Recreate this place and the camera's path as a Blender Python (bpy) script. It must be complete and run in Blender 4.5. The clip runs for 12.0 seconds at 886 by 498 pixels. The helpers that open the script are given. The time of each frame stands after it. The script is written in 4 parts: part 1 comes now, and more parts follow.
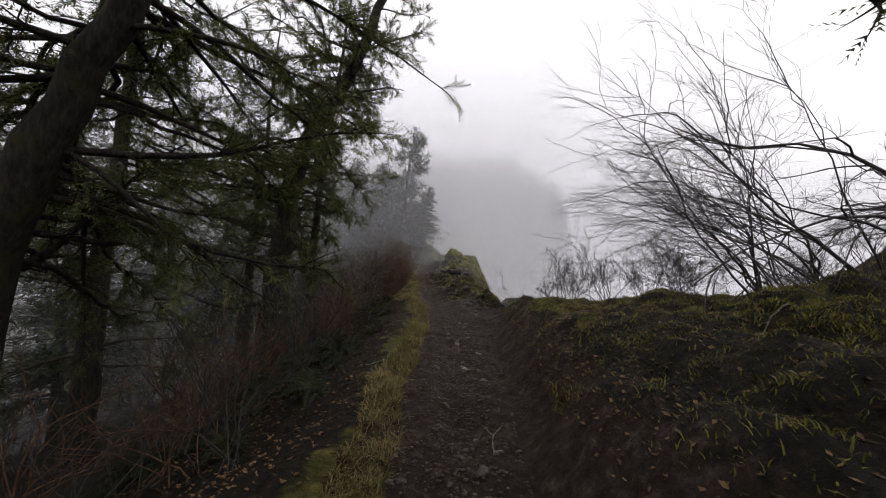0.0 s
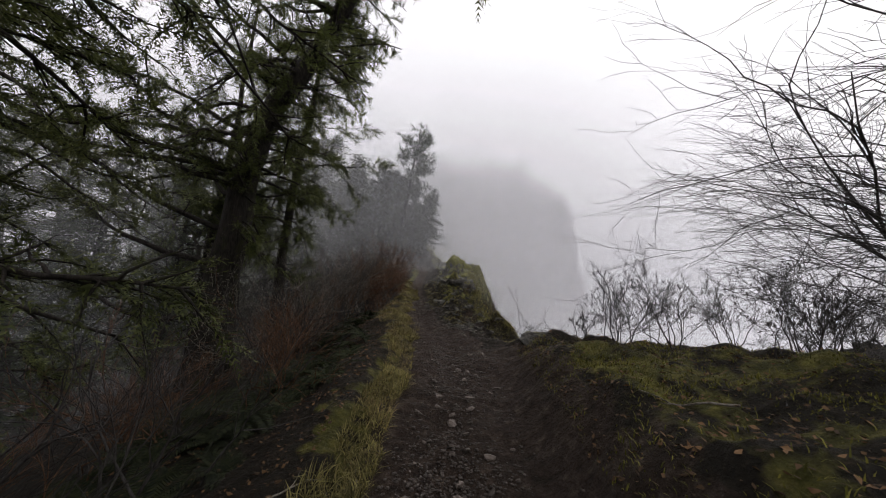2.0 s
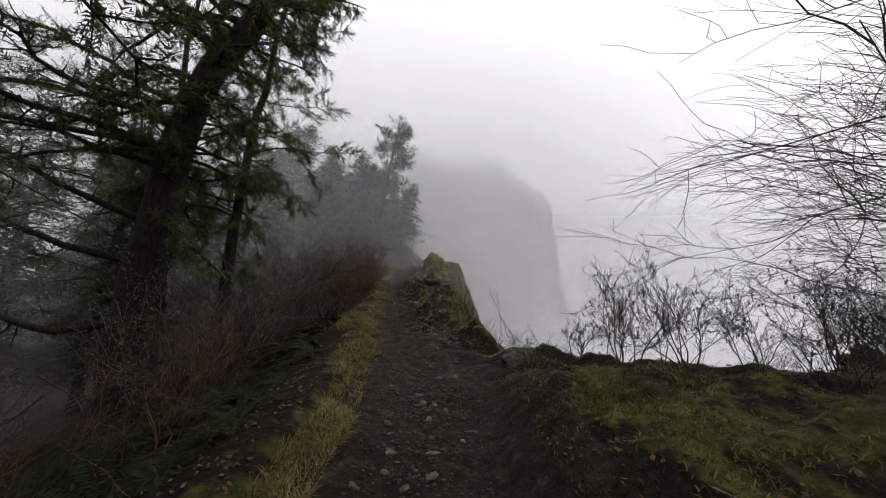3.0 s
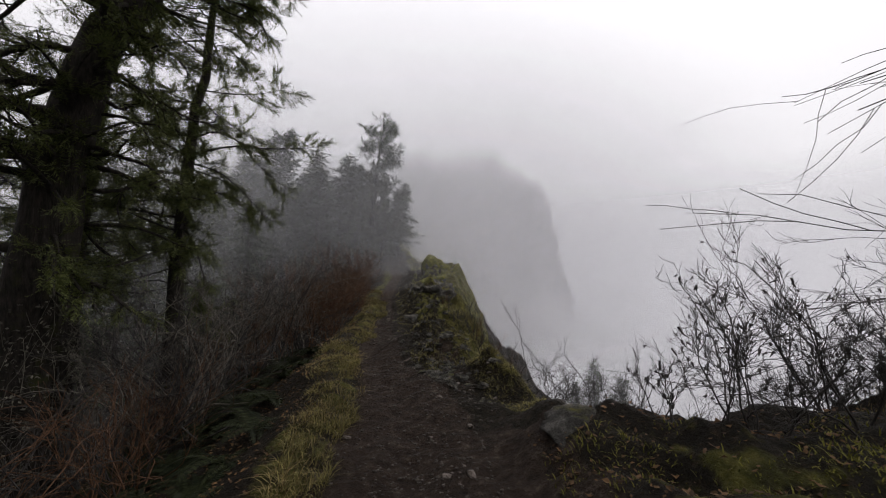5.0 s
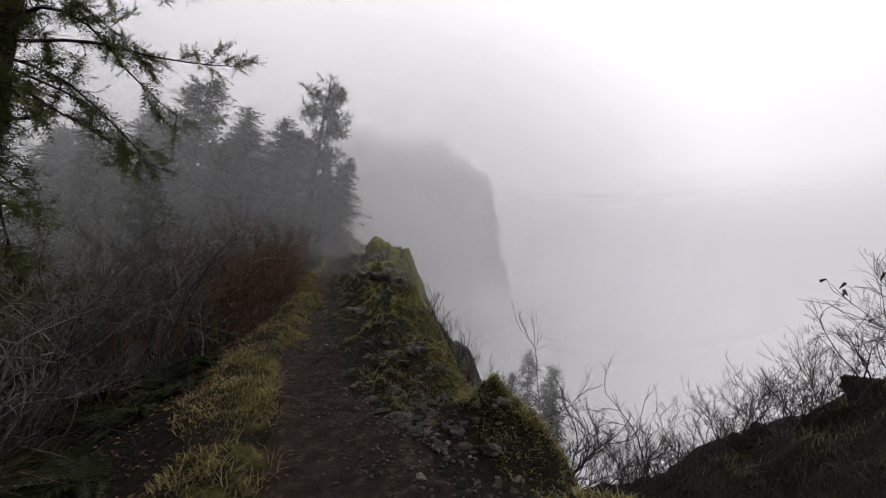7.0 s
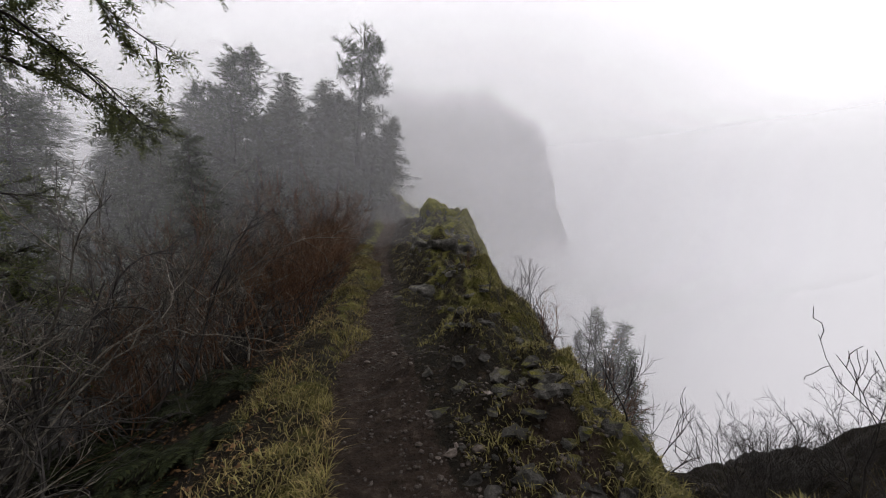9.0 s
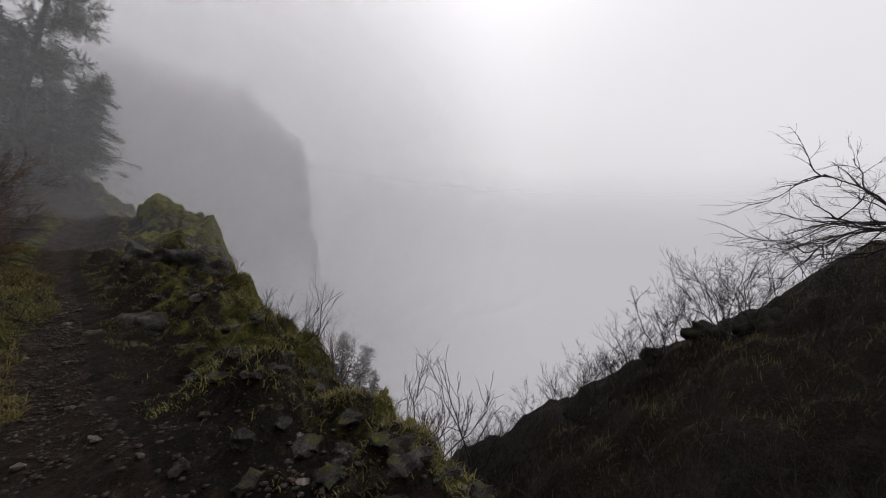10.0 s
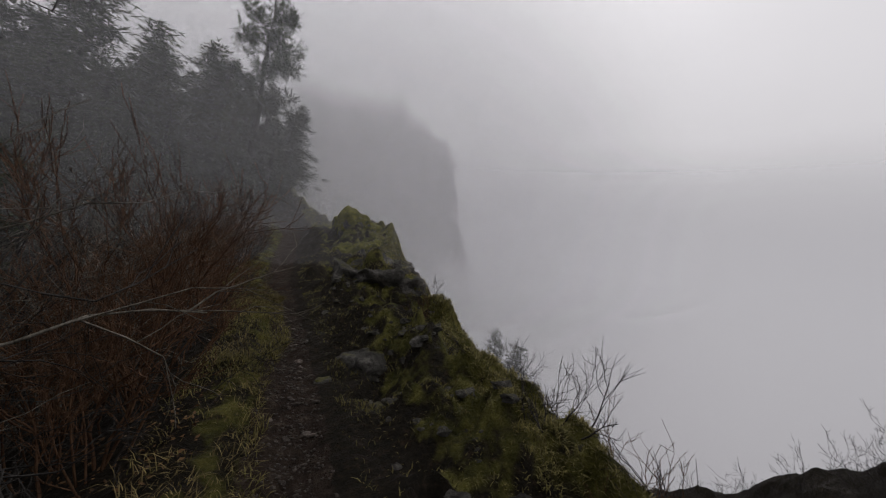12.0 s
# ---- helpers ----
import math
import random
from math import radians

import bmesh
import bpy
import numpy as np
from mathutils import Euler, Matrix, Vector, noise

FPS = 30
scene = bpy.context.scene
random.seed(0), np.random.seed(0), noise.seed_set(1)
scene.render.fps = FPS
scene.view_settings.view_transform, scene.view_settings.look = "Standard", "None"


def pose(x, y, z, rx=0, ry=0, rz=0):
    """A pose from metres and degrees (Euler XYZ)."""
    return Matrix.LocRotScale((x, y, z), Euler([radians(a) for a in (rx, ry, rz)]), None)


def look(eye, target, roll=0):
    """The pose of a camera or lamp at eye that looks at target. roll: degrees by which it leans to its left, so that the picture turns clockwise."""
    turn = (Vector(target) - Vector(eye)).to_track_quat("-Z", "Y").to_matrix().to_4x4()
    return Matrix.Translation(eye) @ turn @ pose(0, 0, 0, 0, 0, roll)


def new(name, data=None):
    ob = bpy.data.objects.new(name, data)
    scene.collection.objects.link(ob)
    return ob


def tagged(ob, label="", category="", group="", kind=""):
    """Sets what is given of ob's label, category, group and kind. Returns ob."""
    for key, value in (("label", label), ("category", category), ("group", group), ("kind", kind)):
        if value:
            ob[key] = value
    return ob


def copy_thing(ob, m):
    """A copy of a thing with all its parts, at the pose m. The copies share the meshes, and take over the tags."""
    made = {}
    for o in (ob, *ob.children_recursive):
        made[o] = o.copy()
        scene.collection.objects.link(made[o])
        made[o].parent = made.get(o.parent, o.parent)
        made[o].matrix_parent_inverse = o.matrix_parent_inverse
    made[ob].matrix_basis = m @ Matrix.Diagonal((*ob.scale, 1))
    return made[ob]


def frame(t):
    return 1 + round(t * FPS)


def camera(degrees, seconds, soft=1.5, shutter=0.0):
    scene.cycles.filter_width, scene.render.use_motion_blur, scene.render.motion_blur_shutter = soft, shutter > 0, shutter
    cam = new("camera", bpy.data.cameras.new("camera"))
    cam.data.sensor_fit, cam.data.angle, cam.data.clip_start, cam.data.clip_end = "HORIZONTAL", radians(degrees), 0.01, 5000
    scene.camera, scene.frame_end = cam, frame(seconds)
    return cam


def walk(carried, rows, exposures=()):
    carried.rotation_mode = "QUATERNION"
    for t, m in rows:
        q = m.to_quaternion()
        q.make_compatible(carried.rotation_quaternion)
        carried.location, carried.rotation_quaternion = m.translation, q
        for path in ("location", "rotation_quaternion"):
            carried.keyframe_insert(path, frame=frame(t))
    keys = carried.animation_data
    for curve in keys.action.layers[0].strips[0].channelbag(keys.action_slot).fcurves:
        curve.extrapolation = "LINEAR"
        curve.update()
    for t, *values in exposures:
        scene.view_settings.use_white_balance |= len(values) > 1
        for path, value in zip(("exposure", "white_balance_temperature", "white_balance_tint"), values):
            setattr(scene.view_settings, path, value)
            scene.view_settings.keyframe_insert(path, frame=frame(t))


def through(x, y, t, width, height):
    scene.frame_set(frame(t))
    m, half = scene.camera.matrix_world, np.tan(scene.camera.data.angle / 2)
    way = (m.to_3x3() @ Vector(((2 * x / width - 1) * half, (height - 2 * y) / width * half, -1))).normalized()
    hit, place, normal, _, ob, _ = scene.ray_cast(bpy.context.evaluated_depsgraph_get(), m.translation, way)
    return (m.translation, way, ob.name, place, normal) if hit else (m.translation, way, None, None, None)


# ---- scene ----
cam = camera(101.8, 12.0, soft=1.0, shutter=0.08)
PATH = [
    (0.0, 0.017, 0.001, 1.512, 92.99, -1.37, 0.18),
    (0.5, 0.056, 0.608, 1.52, 94.26, -3.84, -0.34),
    (1.0, 0.052, 1.189, 1.579, 94.12, -4.28, -0.75),
    (1.5, 0.114, 1.785, 1.628, 95.64, -1.2, 1.18),
    (2.0, 0.089, 2.383, 1.658, 93.99, -4.41, 0.41),
    (2.5, 0.249, 3.002, 1.688, 92.01, -0.59, -2.21),
    (3.0, 0.281, 3.498, 1.734, 93.79, -4.59, -2.58),
    (3.2, 0.293, 3.667, 1.756, 94.35, -4.12, -2.31),
    (4.8, 0.389, 5.019, 1.936, 94.33, 1.09, -3.83),
    (5.0, 0.401, 5.188, 1.958, 93.59, 0.27, -2.51),
    (5.5, 0.27, 5.616, 1.981, 90.13, -6.26, 3.89),
    (6.0, 0.216, 6.19, 1.948, 90.51, 1.59, 4.51),
    (6.5, 0.155, 6.656, 1.927, 89.3, -2.29, -2.8),
    (6.7, 0.142, 6.844, 1.923, 92.46, -2.75, -12.04),
    (8.3, 0.036, 8.352, 1.889, 81.89, -1.17, -8.37),
    (8.5, 0.023, 8.54, 1.885, 81.31, 2.08, -4.46),
    (9.0, -0.105, 8.947, 2.004, 85.07, 1.45, -4.19),
    (9.5, -0.269, 9.391, 1.935, 88.67, -4.41, -22.63),
    (10.0, -0.375, 9.763, 1.902, 90.37, -5.53, -42.12),
    (10.5, -0.595, 10.173, 1.905, 93.42, -8.63, -49.85),
    (11.0, -0.53, 10.685, 2.049, 88.06, -4.84, -34.16),
    (11.5, -0.556, 11.146, 2.057, 88.28, -2.8, -30.92),
    (12.0, -0.693, 11.667, 2.199, 87.39, -4.23, -20.03),
]
# seconds, stops
STOPS = [(t, s, 6580, 12) for t, s in ((0.0, 0.5), (1.0, 0.45), (2.5, 0.4), (3.0, 0.35), (5.0, 0.25), (6.5, 0.3), (8.5, 0.35), (9.0, 0.6), (9.5, 0.45), (10.0, 0.0), (10.5, -0.3), (11.0, -0.35), (12.0, -0.2))]
walk(cam, [(t, pose(x, y, z, rx, ry, rz)) for t, x, y, z, rx, ry, rz in PATH], STOPS)

# ---------------------------------------------------------------- world and light
scene.cycles.transparent_max_bounces = 32
world = bpy.data.worlds.new("overcast_sky")
scene.world = world
world.use_nodes = True
wn, wl = world.node_tree.nodes, world.node_tree.links
wn.clear()
w_out = wn.new("ShaderNodeOutputWorld")
w_bg = wn.new("ShaderNodeBackground")
w_sky = wn.new("ShaderNodeTexSky")
w_sky.sky_type = "NISHITA"
w_sky.sun_disc = False
w_sky.sun_elevation, w_sky.sun_rotation = radians(48), radians(50)
w_sky.dust_density, w_sky.air_density = 6.0, 1.0
w_grey = wn.new("ShaderNodeHueSaturation")
w_grey.inputs["Saturation"].default_value = 0.12
w_gain = wn.new("ShaderNodeVectorMath")
w_gain.operation = "SCALE"
w_gain.inputs["Scale"].default_value = 0.10
w_tc = wn.new("ShaderNodeTexCoord")
w_sep = wn.new("ShaderNodeSeparateXYZ")
w_ramp = wn.new("ShaderNodeValToRGB")
w_ramp.color_ramp.elements[0].position, w_ramp.color_ramp.elements[0].color = 0.44, (0.58, 0.575, 0.595, 1)
w_ramp.color_ramp.elements[1].position, w_ramp.color_ramp.elements[1].color = 0.80, (0.88, 0.88, 0.92, 1)
w_half = wn.new("ShaderNodeMath")
w_half.operation = "MULTIPLY_ADD"
w_half.inputs[1].default_value, w_half.inputs[2].default_value = 0.5, 0.5
w_cloud = wn.new("ShaderNodeTexNoise")
w_cloud.inputs["Scale"].default_value, w_cloud.inputs["Detail"].default_value = 1.6, 5.0
w_var = wn.new("ShaderNodeMapRange")
w_var.inputs["To Min"].default_value, w_var.inputs["To Max"].default_value = 0.86, 1.12
w_mul = wn.new("ShaderNodeVectorMath")
w_mul.operation = "SCALE"
w_mix = wn.new("ShaderNodeMix")
w_mix.data_type = "RGBA"
w_mix.inputs["Factor"].default_value = 0.94
wl.new(w_sky.outputs["Color"], w_grey.inputs["Color"])
wl.new(w_grey.outputs["Color"], w_gain.inputs[0])
wl.new(w_tc.outputs["Generated"], w_sep.inputs[0])
wl.new(w_sep.outputs["Z"], w_half.inputs[0])
wl.new(w_half.outputs[0], w_ramp.inputs["Fac"])
wl.new(w_tc.outputs["Generated"], w_cloud.inputs["Vector"])
wl.new(w_cloud.outputs["Fac"], w_var.inputs["Value"])
wl.new(w_ramp.outputs["Color"], w_mul.inputs[0])
wl.new(w_var.outputs["Result"], w_mul.inputs["Scale"])
wl.new(w_gain.outputs[0], w_mix.inputs["A"])
wl.new(w_mul.outputs[0], w_mix.inputs["B"])
wl.new(w_mix.outputs["Result"], w_bg.inputs["Color"])
w_bg.inputs["Strength"].default_value = 1.0
wl.new(w_bg.outputs[0], w_out.inputs["Surface"])

sun_data = bpy.data.lights.new("sun", "SUN")
sun_data.energy, sun_data.angle, sun_data.color = 0.5, radians(40), (1.0, 0.97, 0.93)
sun = new("sun", sun_data)
sun.matrix_world = look((20, 10, 30), (0, 12, 0))

# ---------------------------------------------------------------- materials


def material(name, rough=0.8):
    m = bpy.data.materials.new(name)
    m.use_nodes = True
    b = m.node_tree.nodes["Principled BSDF"]
    b.inputs["Roughness"].default_value = rough
    b.inputs["Specular IOR Level"].default_value = 0.12
    return m, m.node_tree.nodes, m.node_tree.links, b


def ramp_noise(n, l, scale, detail, stops, vec=None, rough=0.6):
    """A colour from noise of that scale through a ramp of (position, colour) stops."""
    t = n.new("ShaderNodeTexNoise")
    t.inputs["Scale"].default_value, t.inputs["Detail"].default_value, t.inputs["Roughness"].default_value = scale, detail, rough
    if vec:
        l.new(vec, t.inputs["Vector"])
    r = n.new("ShaderNodeValToRGB")
    while len(r.color_ramp.elements) < len(stops):
        r.color_ramp.elements.new(0.5)
    for e, (p, c) in zip(r.color_ramp.elements, stops):
        e.position, e.color = p, (*c, 1)
    l.new(t.outputs["Fac"], r.inputs["Fac"])
    return t, r


def blend(n, l, fac, a, b, mode="MIX"):
    m = n.new("ShaderNodeMix")
    m.data_type, m.blend_type = "RGBA", mode
    if isinstance(fac, float):
        m.inputs["Factor"].default_value = fac
    else:
        l.new(fac, m.inputs["Factor"])
    l.new(a, m.inputs["A"])
    l.new(b, m.inputs["B"])
    return m.outputs["Result"]


def bump(n, l, b, height, strength, distance):
    k = n.new("ShaderNodeBump")
    k.inputs["Strength"].default_value, k.inputs["Distance"].default_value = strength, distance
    l.new(height, k.inputs["Height"])
    l.new(k.outputs["Normal"], b.inputs["Normal"])


def position(n):
    return n.new("ShaderNodeNewGeometry").outputs["Position"]


def ground_material():
    """Wet soil on the trail, moss and grass on the banks, dead leaves and twigs on the slopes."""
    m, n, l, b = material("wet_soil_moss_and_litter", 0.75)
    p = position(n)
    _, soil = ramp_noise(n, l, 9.0, 8, [(0.3, (0.012, 0.008, 0.006)), (0.55, (0.038, 0.026, 0.019)), (0.75, (0.105, 0.080, 0.062))], p, 0.7)
    _, moss = ramp_noise(n, l, 5.0, 8, [(0.3, (0.016, 0.018, 0.005)), (0.50, (0.075, 0.072, 0.016)), (0.70, (0.18, 0.165, 0.042))], p, 0.7)
    _, litter = ramp_noise(n, l, 14.0, 8, [(0.3, (0.006, 0.005, 0.004)), (0.55, (0.018, 0.014, 0.009)), (0.78, (0.065, 0.044, 0.025))], p, 0.75)
    _, rock = ramp_noise(n, l, 7.0, 9, [(0.3, (0.030, 0.029, 0.027)), (0.55, (0.085, 0.082, 0.075)), (0.75, (0.19, 0.185, 0.165))], p, 0.7)
    masks = []
    for key in ("trail", "moss", "rock"):
        a = n.new("ShaderNodeAttribute")
        a.attribute_name = key
        t = n.new("ShaderNodeTexNoise")
        t.inputs["Scale"].default_value, t.inputs["Detail"].default_value = 4.5, 7
        l.new(p, t.inputs["Vector"])
        s = n.new("ShaderNodeMath")
        s.operation = "MULTIPLY_ADD"
        s.inputs[1].default_value = 1.3
        l.new(t.outputs["Fac"], s.inputs[0])
        s2 = n.new("ShaderNodeMath")
        s2.operation = "ADD"
        s2.inputs[1].default_value = -0.65
        l.new(a.outputs["Fac"], s.inputs[2])
        l.new(s.outputs[0], s2.inputs[0])
        r = n.new("ShaderNodeMapRange")
        r.interpolation_type = "SMOOTHSTEP"
        r.inputs["From Min"].default_value, r.inputs["From Max"].default_value = 0.38, 0.62
        l.new(s2.outputs[0], r.inputs["Value"])
        masks.append(r.outputs["Result"])
    c = blend(n, l, masks[1], litter.outputs["Color"], moss.outputs["Color"])
    c = blend(n, l, masks[2], c, rock.outputs["Color"])
    c = blend(n, l, masks[0], c, soil.outputs["Color"])
    l.new(c, b.inputs["Base Color"])
    h = n.new("ShaderNodeTexNoise")
    h.inputs["Scale"].default_value, h.inputs["Detail"].default_value, h.inputs["Roughness"].default_value = 18.0, 10, 0.7
    l.new(p, h.inputs["Vector"])
    bump(n, l, b, h.outputs["Fac"], 1.0, 0.12)
    return m


def rock_material(name, mossy):
    """Weathered basalt with pale lichen, moss on the faces that look up."""
    m, n, l, b = material(name, 0.85)
    p = position(n)
    _, rock = ramp_noise(n, l, 6.0, 10, [(0.30, (0.016, 0.015, 0.013)), (0.52, (0.070, 0.066, 0.060)), (0.72, (0.22, 0.21, 0.185))], p, 0.72)
    _, moss = ramp_noise(n, l, 9.0, 8, [(0.3, (0.020, 0.022, 0.006)), (0.52, (0.085, 0.083, 0.013)), (0.72, (0.20, 0.18, 0.028))], p, 0.7)
    g = n.new("ShaderNodeNewGeometry")
    s = n.new("ShaderNodeSeparateXYZ")
    l.new(g.outputs["Normal"], s.inputs[0])
    t = n.new("ShaderNodeTexNoise")
    t.inputs["Scale"].default_value, t.inputs["Detail"].default_value = 3.0, 8
    l.new(p, t.inputs["Vector"])
    a = n.new("ShaderNodeMath")
    a.operation = "MULTIPLY_ADD"
    a.inputs[1].default_value = 1.6
    l.new(t.outputs["Fac"], a.inputs[0])
    l.new(s.outputs["Z"], a.inputs[2])
    r = n.new("ShaderNodeMapRange")
    r.inputs["From Min"].default_value, r.inputs["From Max"].default_value = 1.75 - mossy, 2.0 - mossy
    l.new(a.outputs[0], r.inputs["Value"])
    l.new(blend(n, l, r.outputs["Result"], rock.outputs["Color"], moss.outputs["Color"]), b.inputs["Base Color"])
    h = n.new("ShaderNodeTexNoise")
    h.inputs["Scale"].default_value, h.inputs["Detail"].default_value, h.inputs["Roughness"].default_value = 11.0, 10, 0.75
    l.new(p, h.inputs["Vector"])
    bump(n, l, b, h.outputs["Fac"], 1.0, 0.08)
    return m


def stone_material():
    m, n, l, b = material("wet_trail_stone", 0.45)
    p = position(n)
    _, c = ramp_noise(n, l, 20.0, 8, [(0.3, (0.028, 0.022, 0.018)), (0.6, (0.085, 0.070, 0.060)), (0.8, (0.19, 0.17, 0.15))], p)
    o = n.new("ShaderNodeObjectInfo")
    v = n.new("ShaderNodeHueSaturation")
    k = n.new("ShaderNodeMapRange")
    k.inputs["To Min"].default_value, k.inputs["To Max"].default_value = 0.5, 1.7
    l.new(o.outputs["Random"], k.inputs["Value"])
    l.new(k.outputs["Result"], v.inputs["Value"])
    l.new(c.outputs["Color"], v.inputs["Color"])
    l.new(v.outputs["Color"], b.inputs["Base Color"])
    h = n.new("ShaderNodeTexNoise")
    h.inputs["Scale"].default_value, h.inputs["Detail"].default_value = 35.0, 6
    l.new(p, h.inputs["Vector"])
    bump(n, l, b, h.outputs["Fac"], 0.7, 0.02)
    return m


def bark_material(name, dark, light, moss=0.0):
    m, n, l, b = material(name, 0.9)
    p = position(n)
    mp = n.new("ShaderNodeMapping")
    mp.inputs["Scale"].default_value = (1, 1, 0.22)
    l.new(p, mp.inputs["Vector"])
    _, c = ramp_noise(n, l, 26.0, 8, [(0.32, dark), (0.55, tuple((a + d) / 2 for a, d in zip(dark, light))), (0.75, light)], mp.outputs["Vector"], 0.7)
    col = c.outputs["Color"]
    if moss:
        t, k = ramp_noise(n, l, 3.5, 6, [(0.62 - moss, (0, 0, 0)), (0.78 - moss, (1, 1, 1))], p)
        g = n.new("ShaderNodeRGB")
        g.outputs[0].default_value = (0.030, 0.033, 0.011, 1)
        col = blend(n, l, k.outputs["Color"], col, g.outputs[0])
    l.new(col, b.inputs["Base Color"])
    h = n.new("ShaderNodeTexNoise")
    h.inputs["Scale"].default_value, h.inputs["Detail"].default_value = 40.0, 6
    l.new(mp.outputs["Vector"], h.inputs["Vector"])
    bump(n, l, b, h.outputs["Fac"], 0.8, 0.03)
    return m


def leaf_material(name, dark, light, through=0.25, rough=0.6):
    """Thin leaves, needles or blades: each piece has its own tint between dark and light, and lets some light through."""
    m, n, l, b = material(name, rough)
    g = n.new("ShaderNodeNewGeometry")
    r = n.new("ShaderNodeValToRGB")
    r.color_ramp.elements[0].color, r.color_ramp.elements[1].color = (*dark, 1), (*light, 1)
    l.new(g.outputs["Random Per Island"], r.inputs["Fac"])
    _, k = ramp_noise(n, l, 0.9, 4, [(0.3, (0.6, 0.6, 0.6)), (0.7, (1.25, 1.25, 1.2))], g.outputs["Position"])
    c = blend(n, l, 1.0, r.outputs["Color"], k.outputs["Color"], "MULTIPLY")
    l.new(c, b.inputs["Base Color"])
    t = n.new("ShaderNodeBsdfTranslucent")
    l.new(c, t.inputs["Color"])
    x = n.new("ShaderNodeMixShader")
    x.inputs["Fac"].default_value = through
    l.new(b.outputs[0], x.inputs[1])
    l.new(t.outputs[0], x.inputs[2])
    l.new(x.outputs[0], n["Material Output"].inputs["Surface"])
    return m


def mist_material(name, density, lo, hi, left, right, tone=(0.90, 0.90, 0.92), vary=0.12, through=0.5):
    """Thin airborne water droplets: white, mostly see-through, fading out above hi and past right (metres)."""
    m, n, l, b = material(name)
    n.remove(b)
    p = position(n)
    s = n.new("ShaderNodeSeparateXYZ")
    l.new(p, s.inputs[0])
    v = n.new("ShaderNodeMapRange")
    v.interpolation_type = "SMOOTHSTEP"
    v.inputs["From Min"].default_value, v.inputs["From Max"].default_value, v.inputs["To Min"].default_value, v.inputs["To Max"].default_value = lo, hi, 1, 0
    l.new(s.outputs["Z"], v.inputs["Value"])
    h = n.new("ShaderNodeMapRange")
    h.interpolation_type = "SMOOTHSTEP"
    h.inputs["From Min"].default_value, h.inputs["From Max"].default_value, h.inputs["To Min"].default_value, h.inputs["To Max"].default_value = left, right, 1, 0
    l.new(s.outputs["X"], h.inputs["Value"])
    t = n.new("ShaderNodeTexNoise")
    t.inputs["Scale"].default_value, t.inputs["Detail"].default_value = 0.07, 3
    l.new(p, t.inputs["Vector"])
    k = n.new("ShaderNodeMapRange")
    k.inputs["From Min"].default_value, k.inputs["From Max"].default_value = 0.3, 0.7
    k.inputs["To Min"].default_value, k.inputs["To Max"].default_value = density * (1 - vary), min(1.0, density * (1 + vary))
    l.new(t.outputs["Fac"], k.inputs["Value"])
    a = n.new("ShaderNodeMath")
    a.operation = "MULTIPLY"
    l.new(v.outputs["Result"], a.inputs[0])
    l.new(h.outputs["Result"], a.inputs[1])
    low = n.new("ShaderNodeMapRange")
    low.interpolation_type = "SMOOTHSTEP"
    low.inputs["From Min"].default_value, low.inputs["From Max"].default_value = (-20, -7) if lo > 0 else (-99, -90)
    l.new(s.outputs["Z"], low.inputs["Value"])
    a1 = n.new("ShaderNodeMath")
    a1.operation = "MULTIPLY"
    l.new(a.outputs[0], a1.inputs[0])
    l.new(low.outputs["Result"], a1.inputs[1])
    a2 = n.new("ShaderNodeMath")
    a2.operation = "MULTIPLY"
    l.new(a1.outputs[0], a2.inputs[0])
    l.new(k.outputs["Result"], a2.inputs[1])
    d = n.new("ShaderNodeBsdfDiffuse")
    d.inputs["Color"].default_value = (*tone, 1)
    tr = n.new("ShaderNodeBsdfTranslucent")
    tr.inputs["Color"].default_value = (*tone, 1)
    half = n.new("ShaderNodeMixShader")
    half.inputs["Fac"].default_value = through
    l.new(d.outputs[0], half.inputs[1])
    l.new(tr.outputs[0], half.inputs[2])
    clear = n.new("ShaderNodeBsdfTransparent")
    mx = n.new("ShaderNodeMixShader")
    l.new(a2.outputs[0], mx.inputs["Fac"])
    l.new(clear.outputs[0], mx.inputs[1])
    l.new(half.outputs[0], mx.inputs[2])
    l.new(mx.outputs[0], n["Material Output"].inputs["Surface"])
    return m


GROUND = ground_material()
ROCK = rock_material("lichen_rock", 0.02)
CRAG = rock_material("mossy_rock", 1.15)
DARK_ROCK = bark_material("wet_dark_rock", (0.010, 0.009, 0.008), (0.050, 0.046, 0.040), 0.08)
STONE = stone_material()
BARK = bark_material("fir_bark", (0.008, 0.007, 0.006), (0.048, 0.041, 0.034), 0.06)
ALDER = bark_material("grey_twig_bark", (0.018, 0.016, 0.015), (0.085, 0.078, 0.072))
PALE = bark_material("lichened_twig_bark", (0.035, 0.029, 0.023), (0.27, 0.245, 0.205))
RED = bark_material("red_brown_twig_bark", (0.030, 0.016, 0.010), (0.19, 0.105, 0.060))
NEEDLE = leaf_material("fir_needles", (0.030, 0.038, 0.014), (0.115, 0.130, 0.040), 0.35)
NEEDLE_FAR = leaf_material("far_fir_needles", (0.022, 0.030, 0.016), (0.060, 0.074, 0.036), 0.35)
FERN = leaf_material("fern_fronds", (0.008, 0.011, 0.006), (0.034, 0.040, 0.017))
GRASS = leaf_material("yellow_green_grass", (0.050, 0.046, 0.018), (0.26, 0.225, 0.085), 0.3)
STRAW = leaf_material("straw_grass", (0.075, 0.055, 0.024), (0.30, 0.235, 0.105), 0.3)
MOSS = leaf_material("moss_tufts", (0.045, 0.047, 0.010), (0.21, 0.195, 0.040), 0.3)
